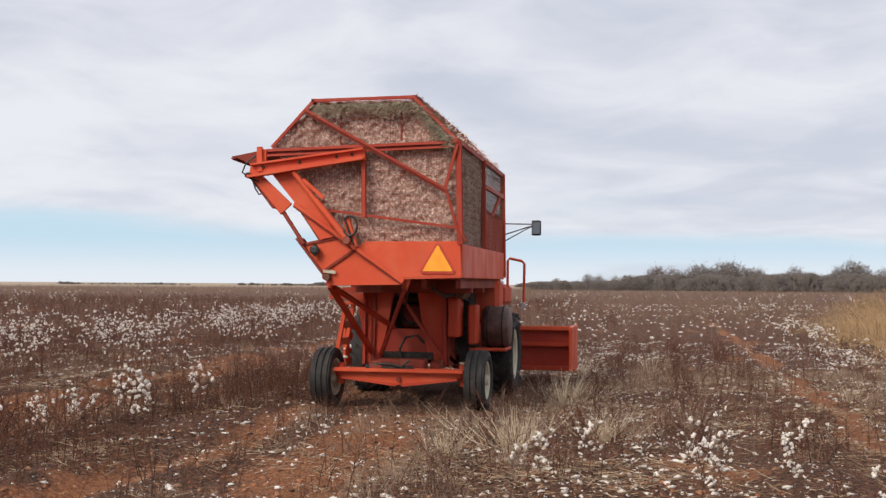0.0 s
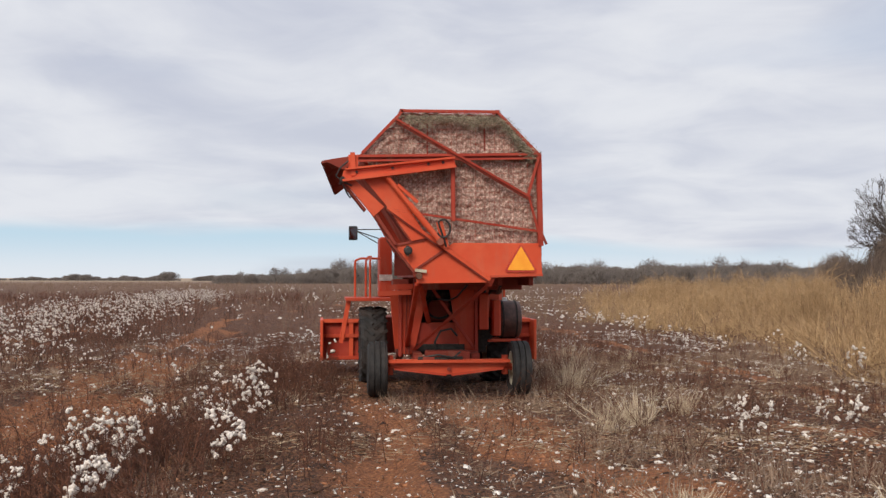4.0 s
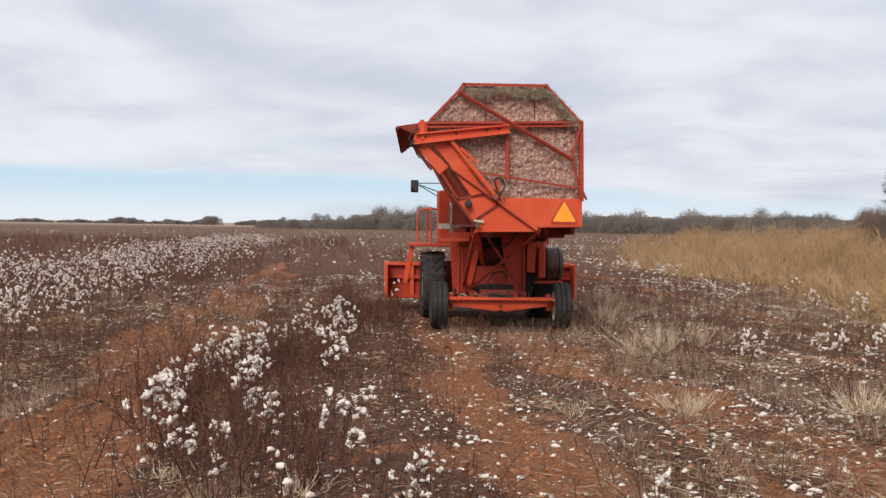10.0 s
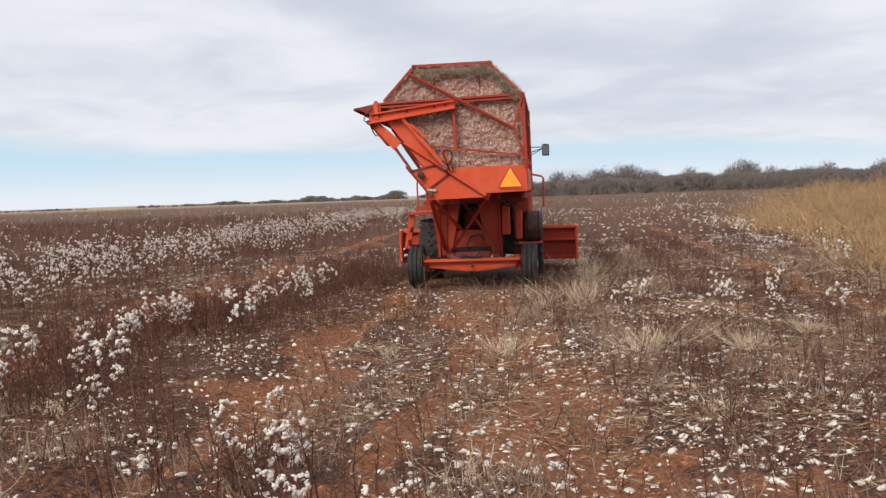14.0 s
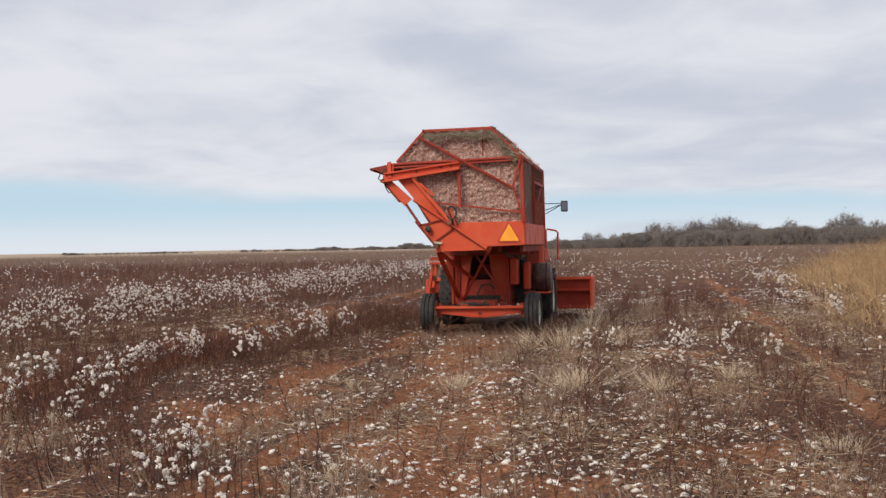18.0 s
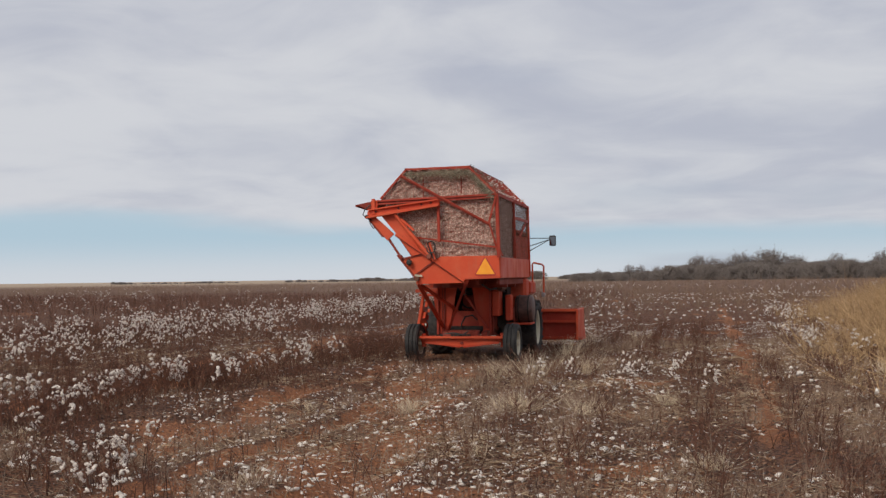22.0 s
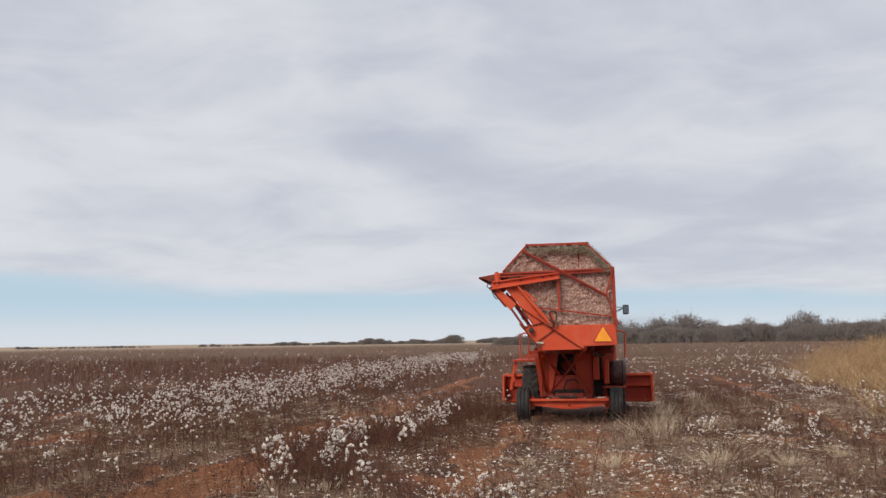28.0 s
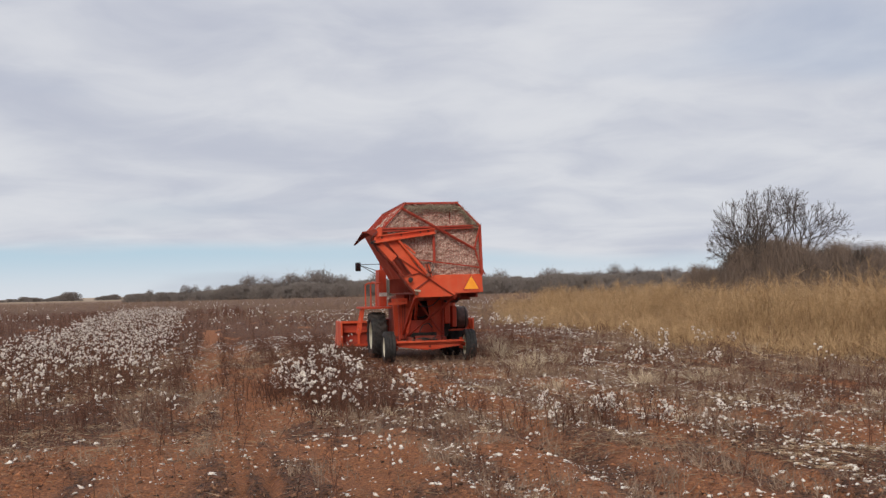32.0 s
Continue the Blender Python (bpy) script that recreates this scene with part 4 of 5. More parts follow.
for z in (0.70, 0.95):
    part("ladder_step", bar(BM(), (-1.40 + (z - 0.6) * 0.18, 3.3, z), (-1.40 + (z - 0.6) * 0.18, 3.7, z), 0.05, 0.10), RED, deck)
bm = BM()
block(bm, (-0.80, 3.9, 1.29), (-0.60, 4.5, 2.25), 0.02)
cab = part("operator_console", bm, RED_DUSTY, rig)
part("console_stripe", bar(BM(), (-0.80, 3.892, 1.60), (-0.60, 3.892, 1.60), 0.09, 0.012), WHITE, cab, "worn white stripe")
part("front_rail_post", tube(BM(), [(0.99, 4.0, 1.30), (0.99, 4.0, 1.90), (1.02, 4.0, 1.94), (1.20, 4.0, 1.90), (1.24, 4.0, 1.86), (1.23, 4.0, 1.24)], 0.02, 8), RED, rig, "bent tube handrail")
part("rail_lamp", lathe(BM(), [(-0.04, 0.03), (0.03, 0.05), (0.045, 0.04)], 12, close=False), STEEL, rig).matrix_basis = pose(1.23, 3.97, 1.24, 0, 0, -90)
bm = BM()
block(bm, (0.55, 3.6, 1.25), (1.0, 4.4, 1.55), 0.05)
part("right_fender", bm, RED_DUSTY, rig)


def mirror(x, y, z, root, side):
    head = part("mirror_head", block(BM(), (x - 0.075, y, z - 0.12), (x + 0.075, y + 0.05, z + 0.12), 0.015), HOSE, rig, "black framed truck mirror")
    part("mirror_glass", block(BM(), (-0.06, -0.004, -0.10), (0.06, 0.004, 0.10), 0.002), MIRROR_M, head).matrix_basis = pose(x, y - 0.012, z, -10, 0, 0)
    rx, ry = root
    for z0 in (z + 0.06, z - 0.15, z - 0.28):
        part("mirror_arm", tube(BM(), [(rx, ry, z0), (x - side * 0.05, y + 0.03, z + 0.06 - (0.02 if z0 < z else 0))], 0.009, 6), IRON, head)
    return head


mirror(1.30, 5.05, 2.45, (0.70, 4.9), 1)
mirror(-1.19, 5.05, 2.36, (-0.60, 4.9), -1)
part("cab_roof", block(BM(), (-0.62, 3.55, 2.55), (0.72, 5.0, 2.66), 0.04), RED_DUSTY, rig)
for x in (-0.58, 0.68):
    part("cab_post", bar(BM(), (x, 4.95, 1.4), (x, 4.95, 2.56), 0.06), RED_DUSTY, rig)

# wilted vines caught along the top of the screen, and lint blown over the shoulder
def band_top(x):
    return 3.62 if x < 0.45 else 3.62 - (x - 0.45) * 1.0


strands = []
for n in range(1200):
    x = -0.72 + 1.64 * random.random() ** 0.9
    wave = 0.075 + 0.035 * math.sin(x * 9.0) + 0.02 * math.sin(x * 23.0)
    z = band_top(x) - wave * abs(random.gauss(0, 0.55 if x < 0.5 else 0.45)) - 0.02
    strands.append((x, z))
bm = BM()
for x, z in strands:
    a = Vector((x, -0.03 - 0.05 * random.random(), z))
    b = a + Vector((random.gauss(0, 0.045), random.gauss(0, 0.012), random.gauss(-0.012, 0.025)))
    c = b + Vector((random.gauss(0, 0.04), random.gauss(0, 0.012), -0.035 * random.random()))
    tube(bm, [a, b, c], 0.0016 + 0.0028 * random.random(), 4, 0.5)
vines = part("caught_vines", bm, VINE, rig, "wilted grey-green vines caught on the screen")
vines["kind"] = "stuff"
bm = BM()
for n in range(9):
    x = -0.55 + n * 0.12
    pts = [(x + k * 0.05, -0.07 - 0.01 * random.random(), 3.60 - 0.10 * math.sin(k * 0.9 + n) ** 2 - 0.02 * random.random()) for k in range(5)]
    tube(bm, pts, 0.006, 5, 0.5)
garland = part("vine_loops", bm, GREY_STALK, rig, "pale stems looped over the screen")
garland["kind"] = "stuff"
bm = BM()
for n in range(300):
    s = random.random()
    y = 1.75 * random.random() ** 1.5
    a = Vector((0.44 + 0.54 * s, y, 3.69 - 0.54 * s))
    tube(bm, [a, a + Vector((0.05 * random.random() + 0.01, random.gauss(0, 0.03), 0.05 * random.random() + 0.005))], 0.004, 3, 0.4)
fuzz = part("blown_lint", bm, GREY_STALK, rig, "straw and lint blown over the roof edge")
fuzz["kind"] = "stuff"
bm = BM()
for n in range(70):
    y = 0.05 + (BACK - 0.1) * random.random()
    s = random.random() ** 2
    a = Vector((0.985 - 0.5 * s + random.gauss(0, 0.012), y, 3.165 + 0.5 * s + 0.012))
    for k in range(2):
        tube(bm, [a, a + Vector((random.gauss(0.01, 0.02), random.gauss(0, 0.03), 0.012 + 0.02 * random.random()))], 0.008, 4, 0.3)
lint_edge = part("roof_lint", bm, LINT, rig, "white lint caught along the roof rail")
lint_edge["kind"] = "stuff"

# ---------------------------------------------------------------- the crop and the weeds
PRISM = np.array([[0, 1, 4], [0, 4, 3], [1, 2, 5], [1, 5, 4], [2, 0, 3], [2, 3, 5]])
CONE = np.array([[0, 1, 3], [1, 2, 3], [2, 0, 3]])
ICO_V = np.array([(x, y, z) for k in range(3) for a in (-1, 1) for b in (-1.618, 1.618) for x, y, z in [np.roll((0, a, b), k)]], float) / 1.902


def hull_faces(v):
    """The triangles of the icosahedron through these twelve corners."""
    out = []
    for a in range(12):
        for b in range(a + 1, 12):
            for c in range(b + 1, 12):
                if max(np.linalg.norm(v[a] - v[b]), np.linalg.norm(v[b] - v[c]), np.linalg.norm(v[a] - v[c])) < 1.2:
                    up = np.dot(np.cross(v[b] - v[a], v[c] - v[a]), v[a]) > 0
                    out.append((a, b, c) if up else (a, c, b))
    return np.array(out)


ICO_F = hull_faces(ICO_V)


class Heap:
    """Gathers loose pieces into one mesh."""

    def __init__(self):
        self.v, self.f, self.n = [], [], 0

    def put(self, v, f):
        self.v.append(v)
        self.f.append(f + self.n)
        self.n += len(v)

    def arrays(self):
        return np.concatenate(self.v), np.concatenate(self.f)


def stick(a, b, r0, r1):
    """A three-sided tapering twig."""
    a, b = np.array(a, float), np.array(b, float)
    way = (b - a) / max(1e-6, np.linalg.norm(b - a))
    side = np.cross(way, (0.3, 0.5, 0.81))
    side /= max(1e-6, np.linalg.norm(side))
    up = np.cross(way, side)
    ring = [side * math.cos(q) + up * math.sin(q) for q in (0, 2.094, 4.189)]
    return np.array([a + r * r0 for r in ring] + [b + r * r1 for r in ring]), PRISM


def spike(a, b, r0):
    """A three-sided twig that ends in a point."""
    v, _ = stick(a, b, r0, 0.0)
    return v[:4], CONE


def boll_shape(r, lobes=4, hang=1.6):
    """A ragged tuft of lint: small locks strung out below an open burr."""
    heap = Heap()
    for k in range(lobes):
        v = ICO_V * np.clip(1 + 0.45 * rng.normal(size=(12, 1)), 0.35, 1.9) * (0.45 + 0.8 * rng.random(3))
        off = np.clip(rng.normal(size=3), -1.3, 1.3) * (0.42, 0.42, 0.42 * hang) * (0.5 if lobes < 4 else 1.0)
        heap.put((v * (0.5 + 0.3 * rng.random() + (0.25 if lobes < 4 else 0)) + off) * r, ICO_F)
    return heap.arrays()


def plant(height, branches, lean=0.12, thick=0.006, bolls=0, boll=0.032, fine=True):
    """Stem arrays, and the places of its bolls."""
    stems, spots = Heap(), []
    top = np.array([rng.normal() * lean * height, rng.normal() * lean * height, height])
    knee = top * 0.5 + np.array([rng.normal() * 0.03, rng.normal() * 0.03, 0]) * height
    stems.put(*stick((0, 0, -0.05), knee, thick, thick * 0.75))
    stems.put(*stick(knee, top, thick * 0.75, thick * 0.3))
    for k in range(branches):
        s = 0.25 + 0.7 * (k + rng.random()) / branches
        root = knee * (s / 0.5) if s < 0.5 else knee + (top - knee) * (s - 0.5) / 0.5
        q = rng.random() * 6.283
        long = height * (0.42 - 0.22 * s) * (0.7 + 0.6 * rng.random())
        end = root + np.array([math.cos(q) * long, math.sin(q) * long, long * (0.35 + 0.5 * rng.random())])
        stems.put(*spike(root, end, thick * 0.6))
        spots.append(end)
        if fine:
            half = root + (end - root) * 0.55
            side = half + np.array([rng.normal(), rng.normal(), 0.6]) * long * 0.28
            stems.put(*spike(half, side, thick * 0.42))
            spots.append(side)
    spots.append(top)
    order = rng.permutation(len(spots))[:bolls] if bolls <= len(spots) else rng.integers(0, len(spots), bolls)
    tufts = [(spots[k] + rng.normal(size=3) * 0.012 - (0, 0, 0.01), boll * (0.7 + 0.6 * rng.random())) for k in order]
    return stems.arrays(), tufts


def scatter(shapes, at, size, tilt=0.0, rise=0.0):
    """Copies of the shapes (v, f), turned about z, at places (n, 2) on the ground, as one pair of arrays."""
    heap = Heap()
    pick = rng.integers(0, len(shapes), len(at))
    gz_ = ground_height(at[:, 0], at[:, 1])
    for k, (v, f) in enumerate(shapes):
        rows = np.where(pick == k)[0]
        if not len(rows):
            continue
        q = rng.random(len(rows)) * 2 * np.pi
        c, s = np.cos(q), np.sin(q)
        R = np.zeros((len(rows), 3, 3))
        R[:, 0, 0], R[:, 0, 1], R[:, 1, 0], R[:, 1, 1], R[:, 2, 2] = c, -s, s, c, 1
        if tilt:
            a = rng.normal(size=len(rows)) * tilt
            T = np.zeros((len(rows), 3, 3))
            T[:, 0, 0], T[:, 1, 1], T[:, 1, 2], T[:, 2, 1], T[:, 2, 2] = 1, np.cos(a), -np.sin(a), np.sin(a), np.cos(a)
            R = R @ T
        p = np.einsum("nij,vj->nvi", R, v) * size[rows][:, None, None]
        p[:, :, :2] += at[rows][:, None, :]
        p[:, :, 2] += gz_[rows][:, None] + rise
        F = f[None] + (np.arange(len(rows)) * len(v))[:, None, None]
        heap.put(p.reshape(-1, 3), F.reshape(-1, f.shape[1]))
    return heap.arrays()


def sown(count, xs, ys, keep):
    """Random places in a box, kept with the odds that keep(x, y) gives."""
    p = np.stack([rng.uniform(*xs, count), rng.uniform(*ys, count)], 1)
    return p[rng.random(count) < keep(p[:, 0], p[:, 1])]


def clear_of_rig(x, y):
    body = (np.abs(x) < 1.15) & (y > 0.6) & (y < 4.5)
    head = (np.abs(x) < 2.05) & (y > 4.5) & (y < 6.8)
    return ~(body | head)


def on_row(x, y):
    """Odds of standing on a drilled row, rows running with the machine."""
    return np.exp(-((((x + 0.25 * bumps(y, y * 0, 9.0, 8)) % 1.02) - 0.51) / 0.20) ** 2)


def strip(x, y):
    """The unpicked strip on the left."""
    left = -10.4 + 0.5 * bumps(y, y * 0, 6.0, 14) - np.clip(y - 10, 0, 60) * 0.05
    right = -6.1 + 0.35 * bumps(y, y * 0, 3.0, 15) - np.clip(y - 10, 0, 60) * 0.03
    return (x > left) & (x < right)


def patch(x, y):
    """The stand of tall dry grass on the right; how far inside, in metres."""
    edge = 8.9 + 0.9 * bumps(y, y * 0, 5.0, 23) + 0.6 * bumps(y, y * 0, 1.7, 24) + np.clip(y - 12, 0, 60) * 0.11
    back = 48 + 3 * bumps(x, x * 0, 7.0, 25) - np.clip(x - 25, 0, 90) * 0.12
    return np.minimum(x - edge, back - y)


def bare_here(x, y):
    return track_pull(x, y)[0]


def stuff(name, arrays, mat, label, category, smooth=False):
    return tagged(new(name, solid(name, *arrays, mat, smooth)), label, category, kind="stuff")


# stripped stalks, brown, near and far
near_stalks = [plant(0.30 + 0.22 * rng.random(), 6 + k % 3, 0.26, 0.0060, fine=k % 2 == 0)[0] for k in range(10)]
mid_stalks = [plant(0.46 + 0.2 * rng.random(), 5, 0.14, 0.009, fine=False)[0] for _ in range(6)]
far_stalks = [plant(0.5 + 0.2 * rng.random(), 3, 0.2, 0.022, fine=False)[0] for _ in range(5)]


def thin_out(x, y):
    patchy = np.clip(0.55 + 0.8 * bumps(x, y, 2.6, 9) + 0.3 * bumps(x, y, 0.8, 10), 0.06, 1)
    return (0.2 + 0.8 * on_row(x, y)) * patchy * (1 - 0.93 * bare_here(x, y)) * clear_of_rig(x, y) * (patch(x, y) < 0.6) * np.where((y < -9.5) & (x < 0.4), 0.36, np.where((y < -6.5) & (x < 4.5), 0.6, 1.0))


p = sown(84000, (-17, 12), (-18, 16), lambda x, y: thin_out(x, y) * np.where(x < -1.2, 1.0, 0.68))
stuff("dead_stalks", scatter(near_stalks, p, 0.42 + 0.48 * rng.random(len(p)), 0.24), STALK, "brown stripped cotton stalks standing in rows", "crop stubble")
p = sown(46000, (-19, 12), (-18, 16), lambda x, y: thin_out(x, y) * np.clip(0.35 + 0.7 * bumps(x, y, 3.1, 61) + 0.25 * (x > 0), 0, 1) * np.where(x < -1.0, 0.4, 1.0))
stuff("weathered_stalks", scatter(near_stalks, p, 0.34 + 0.5 * rng.random(len(p)), 0.4), GREY_STALK, "grey weathered stalks and weeds", "crop stubble")
p = sown(34000, (-60, 30), (16, 75), lambda x, y: thin_out(x, y) * (np.abs(x + 4) < 12 + (y + 12) * 0.62))
pale = p[:, 0] + 6 * bumps(p[:, 0], p[:, 1], 7.0, 13) > -3
stuff("middle_stalks", scatter(mid_stalks, p[~pale], 0.7 + 0.6 * rng.random(len(p)), 0.15), STALK, "brown stripped cotton stalks", "crop stubble")
stuff("pale_middle_stalks", scatter(mid_stalks, p[pale], 0.7 + 0.6 * rng.random(len(p)), 0.15), GREY_STALK, "pale weathered cotton stalks", "crop stubble")
p = sown(19000, (-190, 150), (70, 330), lambda x, y: np.clip(0.6 + 0.8 * bumps(x, y, 14.0, 12), 0.05, 1) * (np.abs(x) < 20 + y * 0.62) * np.clip(90 / y, 0, 1))
stuff("far_stalks", scatter(far_stalks, p, 0.8 + 0.7 * rng.random(len(p)), 0.15), GREY_STALK, "far pale brown stubble over the field", "crop stubble")

# a thick band of stalks along the unpicked row
def row_line(y):
    return np.interp(y, [-12.3, -10.2, -9.0, -7.0, -5.0, -3.0, 1.0, 6.0], [0.4, -1.2, -2.6, -3.2, -3.6, -3.2, -2.3, -2.2])


p = sown(19000, (-6, 2), (-12, 6), lambda x, y: np.exp(-((x - row_line(y)) / 0.62) ** 2) * np.where(y < -9, 0.45, np.where(y > -2.5, 0.5, 0.95)) * np.clip(0.6 + 0.6 * bumps(x, y, 0.7, 77), 0, 1) * clear_of_rig(x, y))
stuff("row_stalks", scatter(near_stalks, p, 0.6 + 0.6 * rng.random(len(p)), 0.24), STALK, "dense dark maroon stalks of an unpicked cotton row", "crop stubble")

# bolls shaken to the ground
flat_bolls = []
for _ in range(10):
    v, f = boll_shape(0.027, 1 + len(flat_bolls) % 2, 0.6)
    v = v * (1.55, 1.0, 0.62) * np.clip(1 + 0.2 * rng.normal(size=(len(v), 1)), 0.6, 1.5)
    flat_bolls.append((v + (0, 0, 0.012), f))


def boll_odds(x, y):
    base = np.clip(0.24 + 0.16 * (x > 0.4) + 0.08 * (y < -5) + 0.7 * bumps(x, y, 1.9, 41) + 0.35 * bumps(x, y, 0.55, 42), 0.02, 1)
    side = np.where(x > 1.2, 1.0, 0.42 + 0.35 * (y < -9)) + 0.5 * np.exp(-((x + 0.0) / 1.6) ** 2)
    return base * np.clip(side, 0, 1) * (1 - 0.6 * bare_here(x, y)) * clear_of_rig(x, y) * (patch(x, y) < -0.3)


p = sown(82000, (-14, 11), (-18, 18), boll_odds)
stuff("fallen_cotton", scatter(flat_bolls, p, 0.30 + 0.80 * rng.random(len(p)) ** 2.4, 0.5), LINT, "white cotton bolls fallen on the ground", "cotton", True)
p = sown(12000, (-45, 20), (16, 70), lambda x, y: boll_odds(x, y) * np.where(x > 0, 0.7, 0.4) * (np.abs(x + 4) < 12 + (y + 12) * 0.62))
stuff("far_fallen_cotton", scatter(flat_bolls, p, 0.9 + 1.0 * rng.random(len(p)), 0.3, 0.12), LINT, "white cotton scattered over the far field", "cotton")

# small flecks of lint everywhere behind the picking
flecks = []
for _ in range(10):
    v = rng.normal(size=(4, 3)) * (0.011, 0.009, 0.006) + (0, 0, 0.008)
    flecks.append((v, np.array([[0, 1, 2], [0, 2, 3], [0, 3, 1], [1, 3, 2]])))
p = sown(95000, (-6, 11), (-18, 16), lambda x, y: np.clip(0.22 + 0.6 * bumps(x, y, 1.3, 45) + 0.4 * bumps(x, y, 0.4, 46) + 0.14 * (x > 0.8), 0.03, 1) * (1 - 0.7 * bare_here(x, y)) * clear_of_rig(x, y) * (patch(x, y) < -0.2))
stuff("lint_flecks", scatter(flecks, p, 0.6 + 1.1 * rng.random(len(p)) ** 2, 0.3), LINT, "small white lint flecks on red soil", "cotton")

# straw litter
straws = []
for _ in range(12):
    q = rng.random() * 6.28
    a = np.array([0, 0, 0.010])
    b = a + np.array([math.cos(q), math.sin(q), 0.25 * rng.random()]) * (0.05 + 0.12 * rng.random())
    straws.append(spike(a, b, 0.0032))
p = sown(150000, (-12, 10), (-18, 9), lambda x, y: np.clip(0.10 + 0.9 * bumps(x, y, 1.6, 51) + 0.55 * (x > 0.3), 0.03, 1) * (1 - 0.5 * bare_here(x, y)) * clear_of_rig(x, y))
stuff("straw_litter", scatter(straws, p, 0.6 + 1.0 * rng.random(len(p)), 0.12), STRAW, "pale dry straw lying on red soil", "litter")


# broken burrs and leaf chips
chips = []
for _ in range(12):
    v = rng.normal(size=(4, 3)) * (0.014, 0.014, 0.006) + (0, 0, 0.006)
    chips.append((v, np.array([[0, 1, 2], [0, 2, 3], [0, 3, 1], [1, 3, 2]])))
p = sown(150000, (-11, 10), (-18, 4), lambda x, y: np.clip(0.5 + 0.8 * bumps(x, y, 1.1, 55) + 0.3 * bumps(x, y, 0.4, 56), 0.04, 1) * (1 - 0.7 * bare_here(x, y)))
stuff("burr_chips", scatter(chips, p, 0.6 + 1.3 * rng.random(len(p)) ** 2), CHIP, "brown burrs and leaf chips over red soil", "litter")

# crumbs and clods of red soil
clods = []
for _ in range(8):
    v = np.array([(1, 0, 0), (-1, 0, 0), (0, 1, 0), (0, -1, 0), (0, 0, 1), (0, 0, -0.6)]) * (0.7 + 0.6 * rng.random((6, 1))) * (0.016, 0.013, 0.010) + rng.normal(size=(6, 3)) * 0.003
    clods.append((v, np.array([[0, 2, 4], [2, 1, 4], [1, 3, 4], [3, 0, 4], [2, 0, 5], [1, 2, 5], [3, 1, 5], [0, 3, 5]])))
p = sown(110000, (-10, 8), (-18, 2), lambda x, y: np.clip(-0.04 + 0.65 * bare_here(x, y) + 0.25 * bumps(x, y, 0.6, 66), 0.0, 1) * clear_of_rig(x, y))
stuff("soil_clods", scatter(clods, p, 0.45 + 2.0 * rng.random(len(p)) ** 4, 0.3, 0.0), CLOD, "loose clods of orange-red clay", "soil")

# low fine weeds between the rows
def weed_row(x, y):
    """Rows of grey weeds that follow the wheel tracks."""
    mid = np.interp(y, [-18, -16.9, -14.1, -10.9, -5, 0], [-2.2, -2.36, -2.6, -3.0, -3.0, -2.8])
    one = np.exp(-((x - mid) / 0.17) ** 2)
    two = np.exp(-((x - mid - 2.55) / 0.2) ** 2)
    three = np.exp(-((x - mid + 2.9) / 0.3) ** 2)
    return np.clip((one + two + 0.5 * three) * (0.45 + 0.6 * bumps(x, y, 0.7, 59)), 0, 1) * (y < -4)


weeds = []
for _ in range(8):
    h = Heap()
    for _ in range(14):
        root = np.array([rng.normal() * 0.07, rng.normal() * 0.07, -0.01])
        h.put(*spike(root, root + np.array([rng.normal() * 0.07, rng.normal() * 0.07, 0.06 + 0.17 * rng.random()]), 0.0034))
    weeds.append(h.arrays())
p = sown(34000, (-13, 10), (-18, 12), lambda x, y: np.maximum(weed_row(x, y), (0.3 + 0.7 * on_row(x + 0.5, y)) * np.clip(-0.1 + 0.9 * bumps(x, y, 1.7, 57) + 0.3 * bumps(x, y, 0.6, 58) + 0.2 * (x > -1), 0.0, 1) * np.where((x < -1) & (y > -9), 0.4, 1.0)) * (1 - 0.9 * bare_here(x, y)) * clear_of_rig(x, y))
stuff("fine_weeds", scatter(weeds, p, 0.6 + 0.8 * rng.random(len(p)), 0.2), WEED, "low grey weeds between the rows", "weeds")


# standing cotton: stems and lint heaped for the strip, and far sparse plants
def crop(places, sizes, kinds, name, label):
    stems, lint = Heap(), Heap()
    gz_ = ground_height(places[:, 0], places[:, 1])
    for (x, y), s, z in zip(places, sizes, gz_):
        (v, f), tufts = kinds[rng.integers(len(kinds))]
        q = rng.random() * 6.283
        R = np.array([[math.cos(q), -math.sin(q), 0], [math.sin(q), math.cos(q), 0], [0, 0, 1]])
        stems.put((v @ R.T) * s + (x, y, z), f)
        for spot, r in tufts:
            bv, bf = SMALL_BOLLS[rng.integers(len(SMALL_BOLLS))]
            lint.put(bv * (r / 0.03) + (R @ spot) * s + (x, y, z), bf)
    stuff(name + "_stems", stems.arrays(), STALK, label + ", dry branching stems", "cotton crop")
    stuff(name + "_bolls", lint.arrays(), LINT, label + ", open white bolls", "cotton")


SMALL_BOLLS = [boll_shape(0.03, 2) for _ in range(12)]
full = [plant(0.60 + 0.18 * rng.random(), 10, 0.12, 0.007, 25, 0.0165) for _ in range(8)]
sparse = [plant(0.55 + 0.2 * rng.random(), 7, 0.18, 0.007, 8, 0.022) for _ in range(8)]
thin = [plant(0.5, 3, 0.15, 0.012, 6, 0.032, False) for _ in range(6)]
p = sown(4700, (-14, -4), (-15, 62), lambda x, y: strip(x, y) * (0.4 + 0.6 * on_row(x, y)) * np.clip(0.6 + 0.8 * bumps(x, y, 2.5, 71), 0.1, 1) * np.clip((y + 9.5) / 2.5, 0, 1) * np.where(y < 14, 1, 0.55))
crop(p, 0.85 + 0.4 * rng.random(len(p)), full, "standing_cotton", "unpicked strip of cotton")
